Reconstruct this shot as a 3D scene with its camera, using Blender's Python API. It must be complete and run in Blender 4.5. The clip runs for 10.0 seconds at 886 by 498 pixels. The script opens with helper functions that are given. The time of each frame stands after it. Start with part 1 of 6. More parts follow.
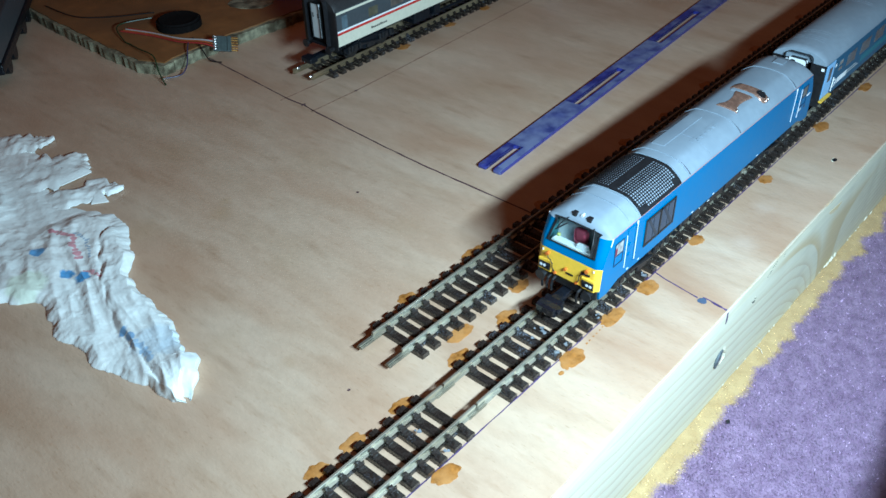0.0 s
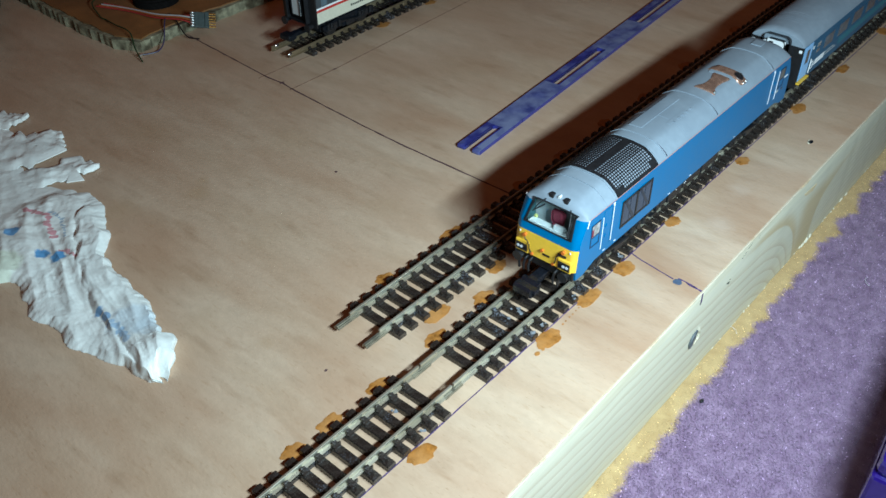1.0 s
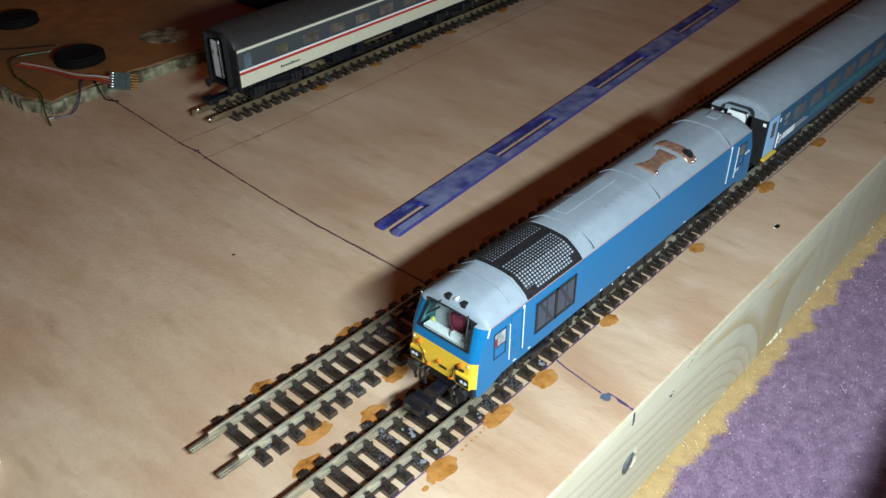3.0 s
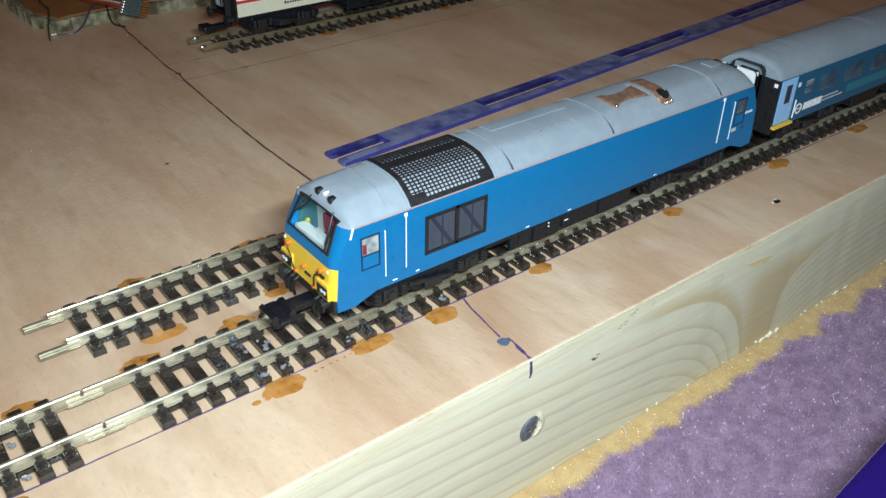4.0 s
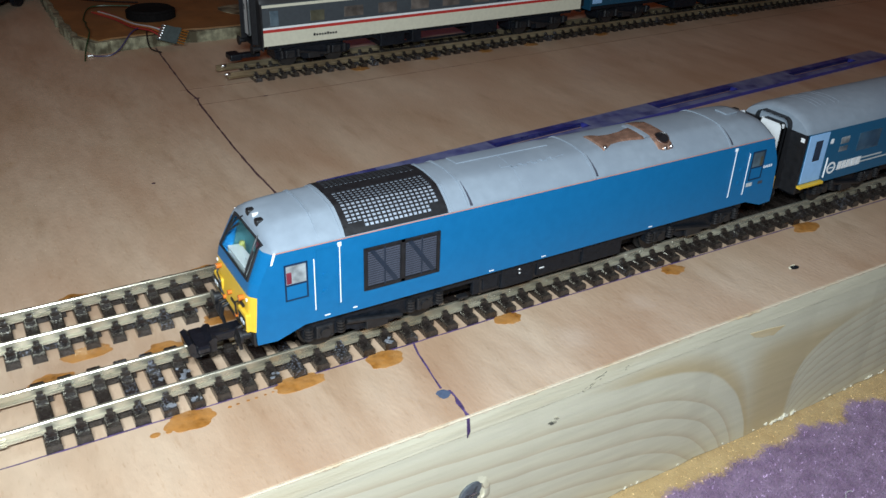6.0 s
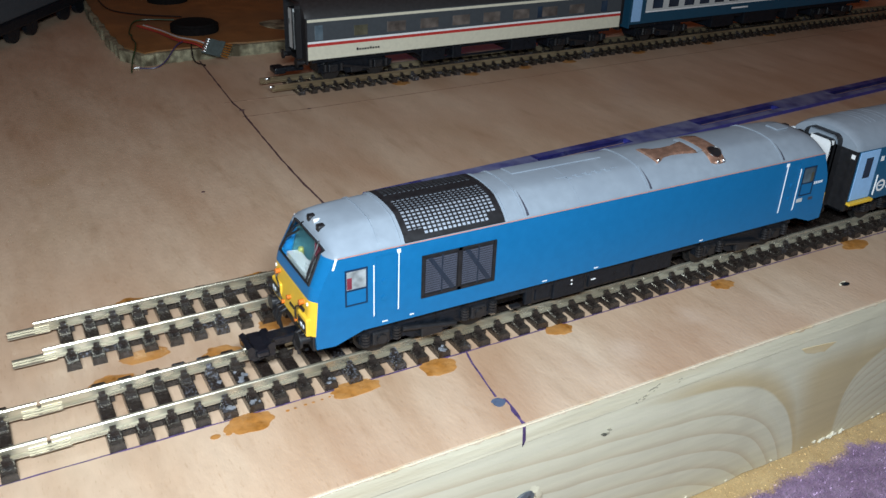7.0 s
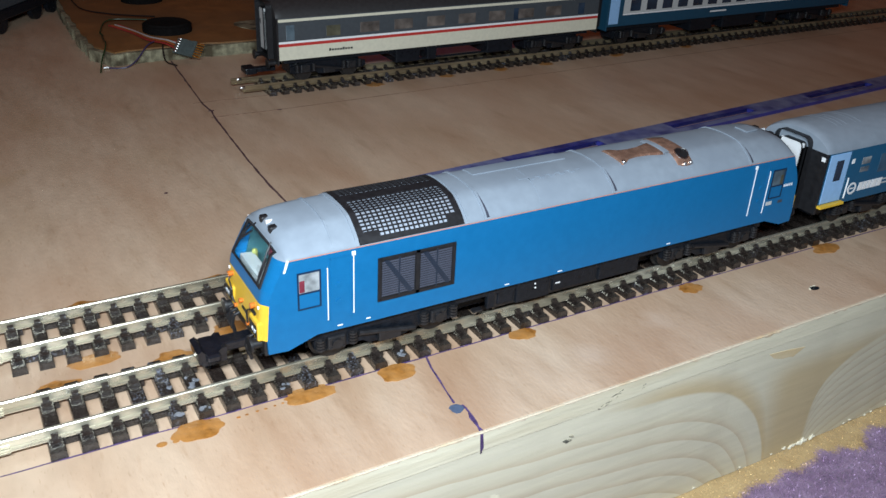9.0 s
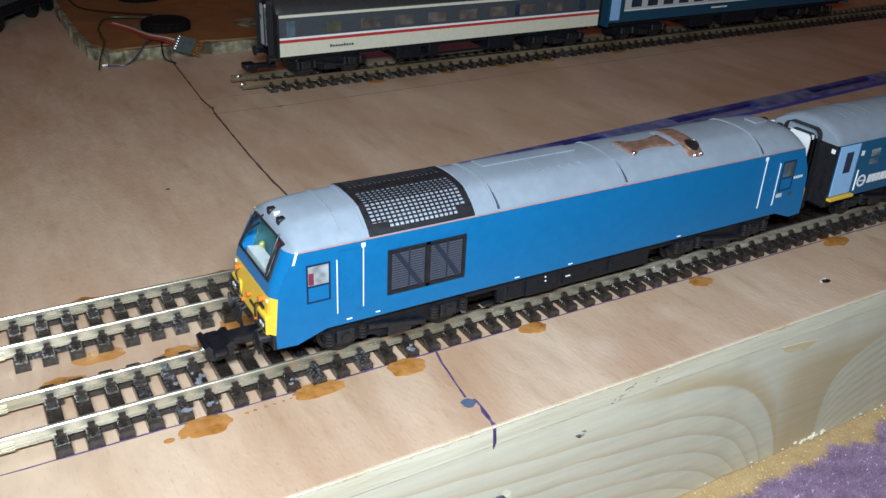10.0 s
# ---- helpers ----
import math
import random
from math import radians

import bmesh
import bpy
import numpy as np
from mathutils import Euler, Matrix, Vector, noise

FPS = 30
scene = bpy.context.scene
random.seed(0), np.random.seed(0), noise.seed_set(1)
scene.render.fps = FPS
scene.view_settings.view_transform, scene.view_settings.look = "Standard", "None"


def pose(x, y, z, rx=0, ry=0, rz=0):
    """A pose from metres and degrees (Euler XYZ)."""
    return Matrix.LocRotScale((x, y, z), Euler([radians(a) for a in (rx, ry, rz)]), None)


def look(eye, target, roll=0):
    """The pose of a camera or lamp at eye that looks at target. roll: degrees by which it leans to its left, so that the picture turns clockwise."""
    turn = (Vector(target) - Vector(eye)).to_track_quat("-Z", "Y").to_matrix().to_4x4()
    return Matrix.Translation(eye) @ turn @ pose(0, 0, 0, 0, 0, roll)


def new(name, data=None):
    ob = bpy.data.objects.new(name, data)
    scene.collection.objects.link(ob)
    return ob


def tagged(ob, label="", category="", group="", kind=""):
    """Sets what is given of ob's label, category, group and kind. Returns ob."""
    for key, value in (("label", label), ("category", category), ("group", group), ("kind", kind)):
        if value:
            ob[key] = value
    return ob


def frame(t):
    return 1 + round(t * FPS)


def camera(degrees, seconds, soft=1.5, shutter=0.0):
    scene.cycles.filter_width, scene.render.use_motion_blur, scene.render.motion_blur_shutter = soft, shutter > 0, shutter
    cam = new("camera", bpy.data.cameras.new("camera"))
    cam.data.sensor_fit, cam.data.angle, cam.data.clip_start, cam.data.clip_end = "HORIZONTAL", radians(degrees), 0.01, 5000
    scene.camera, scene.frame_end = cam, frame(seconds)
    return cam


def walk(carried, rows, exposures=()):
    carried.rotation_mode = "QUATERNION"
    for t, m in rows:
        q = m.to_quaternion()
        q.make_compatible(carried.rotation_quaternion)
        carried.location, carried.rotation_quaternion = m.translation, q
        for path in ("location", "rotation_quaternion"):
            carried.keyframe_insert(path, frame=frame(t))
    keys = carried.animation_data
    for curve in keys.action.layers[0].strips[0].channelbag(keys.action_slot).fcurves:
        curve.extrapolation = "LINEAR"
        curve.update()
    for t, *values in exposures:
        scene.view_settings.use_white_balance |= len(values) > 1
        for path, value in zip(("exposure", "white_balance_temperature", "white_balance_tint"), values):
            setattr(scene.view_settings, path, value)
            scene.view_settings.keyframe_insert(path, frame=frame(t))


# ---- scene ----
cam = camera(54.79, 10.0, soft=1.5)
PATH = [
    (0, (-0.13956, -0.08828, 0.14578), (0.12468, 0.15631, -0.12414), -1.67),
    (0.5, (-0.13661, -0.08914, 0.14841), (0.12791, 0.14970, -0.12634), -1.24),
    (1, (-0.13845, -0.08908, 0.14673), (0.12617, 0.14391, -0.13289), -0.62),
    (1.5, (-0.14300, -0.08708, 0.14583), (0.12194, 0.14633, -0.13314), -0.31),
    (2, (-0.12799, -0.08261, 0.14715), (0.14504, 0.14743, -0.12678), -0.26),
    (2.5, (-0.11173, -0.08017, 0.14475), (0.16675, 0.15094, -0.12271), -0.38),
    (3.8, (-0.06598, -0.11235, 0.10861), (0.17774, 0.17882, -0.13290), 0.99),
    (4, (-0.05890, -0.11492, 0.10106), (0.17811, 0.18224, -0.13982), 1.39),
    (4.5, (-0.04474, -0.11745, 0.09574), (0.17813, 0.19193, -0.14323), 1.12),
    (5, (-0.03570, -0.12111, 0.09274), (0.18176, 0.19903, -0.13688), 2.08),
    (6.5, (-0.03143, -0.12001, 0.09156), (0.17075, 0.22130, -0.12088), 2.05),
    (7, (-0.03803, -0.11919, 0.09030), (0.16139, 0.22627, -0.11800), 2.30),
    (7.5, (-0.03683, -0.12106, 0.08636), (0.16382, 0.22565, -0.11867), 2.63),
    (8, (-0.03766, -0.12204, 0.08614), (0.16285, 0.22375, -0.12056), 3.06),
    (8.5, (-0.03643, -0.12133, 0.08704), (0.16509, 0.22407, -0.11933), 2.94),
    (9, (-0.03192, -0.11914, 0.08857), (0.17316, 0.22435, -0.11749), 2.83),
    (9.5, (-0.03361, -0.11890, 0.08774), (0.17295, 0.22252, -0.12028), 2.36),
    (10, (-0.03336, -0.11688, 0.08588), (0.17399, 0.22596, -0.11898), 2.68),
]
walk(cam, [(t, look(eye, target, roll)) for t, eye, target, roll in PATH],
     [(0, 0.14, 5350, 1), (0.5, -0.08, 5600, 2), (1.5, -0.20, 6300, 6), (2.5, -0.10, 6750, 11), (4, -0.2, 6720, 12), (4.5, -0.28, 6700, 12), (5, -0.36, 6680, 13), (6.5, -0.38, 6680, 18), (8, -0.27, 6680, 19), (10, -0.27, 6520, 19)])

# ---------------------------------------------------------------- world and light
# even reddish fill from all sides, added for the room's own unseen light
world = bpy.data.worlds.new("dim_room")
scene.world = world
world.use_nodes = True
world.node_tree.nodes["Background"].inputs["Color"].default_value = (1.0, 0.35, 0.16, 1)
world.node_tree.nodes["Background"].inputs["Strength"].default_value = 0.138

# the phone's torch, fixed here and stretched along its path to soften shadows
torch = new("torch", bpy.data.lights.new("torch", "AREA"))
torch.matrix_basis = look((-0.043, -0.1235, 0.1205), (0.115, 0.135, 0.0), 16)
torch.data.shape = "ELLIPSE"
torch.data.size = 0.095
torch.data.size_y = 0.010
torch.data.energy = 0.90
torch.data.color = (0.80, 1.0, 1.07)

MM = 0.001


# ---------------------------------------------------------------- mesh helpers (all in millimetres)
def part(name, bm, material, parent=None, label="", smooth=False):
    """Links a bmesh, drawn in millimetres, as one mesh object."""
    bmesh.ops.recalc_face_normals(bm, faces=bm.faces)
    bm.transform(Matrix.Scale(MM, 4))
    me = bpy.data.meshes.new(name)
    bm.to_mesh(me)
    bm.free()
    me.materials.append(material)
    if smooth:
        me.shade_smooth()
        me.set_sharp_from_angle(angle=radians(42))
    ob = new(name, me)
    if parent:
        ob.parent = parent
    if label:
        tagged(ob, label)
    return ob


def thing(name, label, category, group="", kind="", at=(0, 0, 0), turn=0.0):
    """An Empty at the base of a thing, in millimetres and degrees."""
    ob = new(name)
    ob.empty_display_size = 0.01
    ob.matrix_basis = pose(at[0] * MM, at[1] * MM, at[2] * MM, 0, 0, turn)
    return tagged(ob, label, category, group, kind)


def shared(name, source, parent, m):
    """A further piece on the mesh of another one."""
    ob = new(name, source.data)
    ob.parent = parent
    ob.matrix_basis = m
    return ob


def box(bm, x0, x1, y0, y1, z0, z1, bevel=0.0):
    r = bmesh.ops.create_cube(bm, size=1.0)
    bmesh.ops.transform(bm, verts=r["verts"], matrix=Matrix.Translation(((x0 + x1) / 2, (y0 + y1) / 2, (z0 + z1) / 2)) @ Matrix.Diagonal((x1 - x0, y1 - y0, z1 - z0, 1)))
    if bevel:
        edges = list({e for v in r["verts"] for e in v.link_edges})
        bmesh.ops.bevel(bm, geom=edges, offset=bevel, segments=2, affect="EDGES", profile=0.5)
    return bm


def boxed(*dims, bevel=0.0):
    return box(bmesh.new(), *dims, bevel=bevel)


def cyl(bm, centre, axis, r, length, seg=20, r2=None):
    turn = {"x": pose(0, 0, 0, 0, 90, 0), "y": pose(0, 0, 0, 90, 0, 0), "z": Matrix()}[axis]
    bmesh.ops.create_cone(bm, cap_ends=True, segments=seg, radius1=r, radius2=r if r2 is None else r2, depth=length, matrix=Matrix.Translation(centre) @ turn)
    return bm


def prism(bm, outline, axis, a, b):
    """A flat outline, pushed along an axis from a to b."""
    def at(p, q, d):
        return {"x": (d, p, q), "y": (p, d, q), "z": (p, q, d)}[axis]
    low = [bm.verts.new(at(p, q, a)) for p, q in outline]
    high = [bm.verts.new(at(p, q, b)) for p, q in outline]
    n = len(outline)
    bm.faces.new(low[::-1])
    bm.faces.new(high)
    for i in range(n):
        bm.faces.new((low[i], low[(i + 1) % n], high[(i + 1) % n], high[i]))
    return bm


def sheet(bm, rows, closed=False):
    """Quads between rows of points."""
    vs = [[bm.verts.new(p) for p in row] for row in rows]
    for a, b in zip(vs, vs[1:]):
        n = len(a)
        for i in range(n if closed else n - 1):
            bm.faces.new((a[i], a[(i + 1) % n], b[(i + 1) % n], b[i]))
    return vs


def tube(bm, path, r, seg=8):
    """A round wire along a path."""
    pts = [Vector(p) for p in path]
    rings = []
    for i, p in enumerate(pts):
        d = (pts[min(i + 1, len(pts) - 1)] - pts[max(i - 1, 0)]).normalized()
        side = d.cross(Vector((0.13, 0.29, 0.95))).normalized()
        up = side.cross(d)
        rings.append([p + r * (math.cos(a) * side + math.sin(a) * up) for a in [2 * math.pi * k / seg for k in range(seg)]])
    vs = sheet(bm, rings, closed=True)
    bm.faces.new(vs[0])
    bm.faces.new(vs[-1][::-1])
    return bm


def solid(bm, thickness):
    """Gives a sheet a back."""
    bmesh.ops.recalc_face_normals(bm, faces=bm.faces)
    bmesh.ops.solidify(bm, geom=bm.faces[:], thickness=thickness)
    return bm


# ---------------------------------------------------------------- materials
def material(name, colour, rough=0.5, metal=0.0, vary=0.12, scale=900.0, bump=0.0, bump_scale=3000.0, coat=0.0, stretch=(1, 1, 1), second=None, second_scale=120.0, second_edge=(0.45, 0.65), spec=0.5):
    """A paint, plastic or metal with two scales of variation; second: a second colour in patches."""
    m = bpy.data.materials.new(name)
    m.use_nodes = True
    nt = m.node_tree
    b = nt.nodes["Principled BSDF"]
    b.inputs["Roughness"].default_value = rough
    b.inputs["Metallic"].default_value = metal
    b.inputs["Coat Weight"].default_value = coat
    b.inputs["Specular IOR Level"].default_value = spec
    co = nt.nodes.new("ShaderNodeTexCoord")
    mp = nt.nodes.new("ShaderNodeMapping")
    mp.inputs["Scale"].default_value = stretch
    nt.links.new(co.outputs["Object"], mp.inputs["Vector"])
    n1 = nt.nodes.new("ShaderNodeTexNoise")
    n1.inputs["Scale"].default_value = scale
    n1.inputs["Detail"].default_value = 5
    nt.links.new(mp.outputs["Vector"], n1.inputs["Vector"])
    r1 = nt.nodes.new("ShaderNodeValToRGB")
    r1.color_ramp.elements[0].position, r1.color_ramp.elements[1].position = 0.3, 0.7
    r1.color_ramp.elements[0].color = (*[c * (1 - vary) for c in colour], 1)
    r1.color_ramp.elements[1].color = (*[min(1, c * (1 + vary)) for c in colour], 1)
    nt.links.new(n1.outputs["Fac"], r1.inputs["Fac"])
    out = r1.outputs["Color"]
    if second:
        n2 = nt.nodes.new("ShaderNodeTexNoise")
        n2.inputs["Scale"].default_value = second_scale
        n2.inputs["Detail"].default_value = 6
        nt.links.new(mp.outputs["Vector"], n2.inputs["Vector"])
        r2 = nt.nodes.new("ShaderNodeValToRGB")
        r2.color_ramp.elements[0].position, r2.color_ramp.elements[1].position = second_edge
        nt.links.new(n2.outputs["Fac"], r2.inputs["Fac"])
        mix = nt.nodes.new("ShaderNodeMix")
        mix.data_type = "RGBA"
        nt.links.new(r2.outputs["Color"], mix.inputs["Factor"])
        nt.links.new(out, mix.inputs["A"])
        mix.inputs["B"].default_value = (*second, 1)
        out = mix.outputs["Result"]
    nt.links.new(out, b.inputs["Base Color"])
    rr = nt.nodes.new("ShaderNodeMapRange")
    rr.inputs["To Min"].default_value, rr.inputs["To Max"].default_value = max(0.03, rough - 0.08), min(1, rough + 0.08)
    nt.links.new(n1.outputs["Fac"], rr.inputs["Value"])
    nt.links.new(rr.outputs["Result"], b.inputs["Roughness"])
    if bump:
        n3 = nt.nodes.new("ShaderNodeTexNoise")
        n3.inputs["Scale"].default_value = bump_scale
        n3.inputs["Detail"].default_value = 4
        nt.links.new(mp.outputs["Vector"], n3.inputs["Vector"])
        bp = nt.nodes.new("ShaderNodeBump")
        bp.inputs["Strength"].default_value = bump
        bp.inputs["Distance"].default_value = 0.0003
        nt.links.new(n3.outputs["Fac"], bp.inputs["Height"])
        nt.links.new(bp.outputs["Normal"], b.inputs["Normal"])
    return m


def plywood():
    """Pale reddish plywood, grain along x, with smudges and knots' shadows."""
    m = material("plywood_face", (0.60, 0.442, 0.318), rough=0.42, vary=0.055, scale=420, stretch=(1.0, 0.4, 1), bump=0.3, bump_scale=1500, second=(0.47, 0.285, 0.18), second_scale=44, second_edge=(0.38, 0.80))
    # open pores and flecks in the veneer
    nt = m.node_tree
    b = nt.nodes["Principled BSDF"]
    co = nt.nodes.new("ShaderNodeTexCoord")
    mp = nt.nodes.new("ShaderNodeMapping")
    mp.inputs["Scale"].default_value = (1.0, 0.22, 1)
    nt.links.new(co.outputs["Object"], mp.inputs["Vector"])
    base = b.inputs["Base Color"].links[0].from_socket
    for scale, low, high, depth in ((2300, 0.62, 0.75, 0.84), (210, 0.58, 0.80, 0.82), (900, 0.60, 0.78, 0.90), (95, 0.42, 0.72, 0.88)):
        n = nt.nodes.new("ShaderNodeTexNoise")
        n.inputs["Scale"].default_value = scale
        n.inputs["Detail"].default_value = 3
        nt.links.new(mp.outputs["Vector"], n.inputs["Vector"])
        ramp = nt.nodes.new("ShaderNodeValToRGB")
        ramp.color_ramp.elements[0].position, ramp.color_ramp.elements[1].position = low, high
        ramp.color_ramp.elements[0].color = (1, 1, 1, 1)
        ramp.color_ramp.elements[1].color = (depth, depth * 0.95, depth * 0.90, 1)
        nt.links.new(n.outputs["Fac"], ramp.inputs["Fac"])
        mul = nt.nodes.new("ShaderNodeMix")
        mul.data_type, mul.blend_type = "RGBA", "MULTIPLY"
        mul.inputs["Factor"].default_value = 1.0
        nt.links.new(base, mul.inputs["A"])
        nt.links.new(ramp.outputs["Color"], mul.inputs["B"])
        base = mul.outputs["Result"]
    nt.links.new(base, b.inputs["Base Color"])
    return m


def pine():
    """Sawn pine: growth rings round an axis that leans through the batten, so that arches show on its face."""
    m = bpy.data.materials.new("sawn_pine")
    m.use_nodes = True
    nt = m.node_tree
    b = nt.nodes["Principled BSDF"]
    b.inputs["Roughness"].default_value = 0.6
    co = nt.nodes.new("ShaderNodeTexCoord")
    where = nt.nodes.new("ShaderNodeSeparateXYZ")
    nt.links.new(co.outputs["Object"], where.inputs["Vector"])

    def calc(operation, *values):
        n = nt.nodes.new("ShaderNodeMath")
        n.operation = operation
        for k, v in enumerate(values):
            if isinstance(v, (int, float)):
                n.inputs[k].default_value = v
            else:
                nt.links.new(v, n.inputs[k])
        return n.outputs["Value"]

    x, z = where.outputs["X"], where.outputs["Z"]
    wob = nt.nodes.new("ShaderNodeTexNoise")
    wob.inputs["Scale"].default_value = 38
    wob.inputs["Detail"].default_value = 2
    nt.links.new(co.outputs["Object"], wob.inputs["Vector"])
    def step(value, low, high):
        n = nt.nodes.new("ShaderNodeMapRange")
        n.interpolation_type = "SMOOTHSTEP"
        n.inputs["From Min"].default_value, n.inputs["From Max"].default_value = low, high
        nt.links.new(value, n.inputs["Value"])
        return n.outputs["Result"]

    # nested arches whose noses bend down towards x = 0.1; all in millimetres
    x, z = calc("MULTIPLY", x, 1000.0), calc("MULTIPLY", z, 1000.0)
    bend = calc("MAXIMUM", calc("SUBTRACT", x, calc("MULTIPLY_ADD", z, 0.5, 52.4)), 0.0)
    arch = calc("MULTIPLY", calc("POWER", calc("DIVIDE", bend, 60.0), 3.85), 13.4)
    ring = calc("ADD", calc("MULTIPLY_ADD", x, 0.09, z), calc("MINIMUM", arch, 60.0))
    ring = calc("ADD", ring, calc("MULTIPLY_ADD", wob.outputs["Fac"], 2.6, -1.3))
    first = calc("FRACT", calc("DIVIDE", calc("ADD", ring, 46.0), 3.9))
    inner = calc("SUBTRACT", 1.0, step(ring, -5.6, -3.8))
    # tight grain that fans out of the lower edge beyond the heartwood
    lean = calc("MULTIPLY", calc("LOGARITHM", calc("DIVIDE", calc("MAXIMUM", calc("SUBTRACT", x, 117.2), 0.25), 18.0), 2.71828), 4.0)
    fan = calc("ADD", calc("SUBTRACT", z, lean), calc("MULTIPLY_ADD", wob.outputs["Fac"], 1.6, -0.8))
    second = calc("FRACT", calc("DIVIDE", calc("ADD", fan, 60.0), 2.7))
    beyond = calc("MULTIPLY", step(x, 117.4, 118.8), calc("SUBTRACT", 1.0, step(fan, -12.6, -11.6)))
    grain = nt.nodes.new("ShaderNodeMix")
    nt.links.new(beyond, grain.inputs["Factor"])
    nt.links.new(calc("MAXIMUM", first, calc("SUBTRACT", 1.0, inner)), grain.inputs["A"])
    nt.links.new(second, grain.inputs["B"])
    ramp = nt.nodes.new("ShaderNodeValToRGB")
    e = ramp.color_ramp.elements
    e[0].position, e[0].color = 0.0, (0.645, 0.535, 0.365, 1)
    e[1].position, e[1].color = 1.0, (0.755, 0.695, 0.53, 1)
    for at, shade in ((0.12, (0.68, 0.585, 0.42, 1)), (0.36, (0.735, 0.665, 0.49, 1)), (0.97, (0.755, 0.695, 0.53, 1))):
        e.new(at).color = shade
    nt.links.new(grain.outputs["Result"], ramp.inputs["Fac"])
    # honey heartwood: a band over the outermost arch that widens to a wedge before the fan
    over = calc("MULTIPLY", step(ring, -1.2, -0.5), step(x, 52.0, 76.0))
    thin = calc("SUBTRACT", 1.0, step(ring, -0.4, 4.5))
    wedge = calc("MULTIPLY", step(x, 97.0, 109.0), calc("SUBTRACT", 1.0, step(z, -15.0, -7.0)))
    honey = calc("MULTIPLY", calc("MULTIPLY", over, calc("MAXIMUM", thin, wedge)), calc("SUBTRACT", 1.0, beyond))
    band = nt.nodes.new("ShaderNodeMix")
    band.data_type = "RGBA"
    nt.links.new(calc("MULTIPLY", honey, 0.68), band.inputs["Factor"])
    nt.links.new(ramp.outputs["Color"], band.inputs["A"])
    band.inputs["B"].default_value = (0.60, 0.43, 0.205, 1)
    ramp = band
    fine = nt.nodes.new("ShaderNodeTexNoise")
    fine.inputs["Scale"].default_value = 700
    fine.inputs["Detail"].default_value = 5
    mp2 = nt.nodes.new("ShaderNodeMapping")
    mp2.inputs["Scale"].default_value = (0.08, 1, 1)
    nt.links.new(co.outputs["Object"], mp2.inputs["Vector"])
    nt.links.new(mp2.outputs["Vector"], fine.inputs["Vector"])
    mix = nt.nodes.new("ShaderNodeMix")
    mix.data_type, mix.blend_type = "RGBA", "MULTIPLY"
    mix.inputs["Factor"].default_value = 0.22
    nt.links.new(ramp.outputs["Result"], mix.inputs["A"])
    nt.links.new(fine.outputs["Fac"], mix.inputs["B"])
    nt.links.new(mix.outputs["Result"], b.inputs["Base Color"])
    bp = nt.nodes.new("ShaderNodeBump")
    bp.inputs["Strength"].default_value = 0.25
    bp.inputs["Distance"].default_value = 0.0003
    nt.links.new(fine.outputs["Fac"], bp.inputs["Height"])
    nt.links.new(bp.outputs["Normal"], b.inputs["Normal"])
    return m


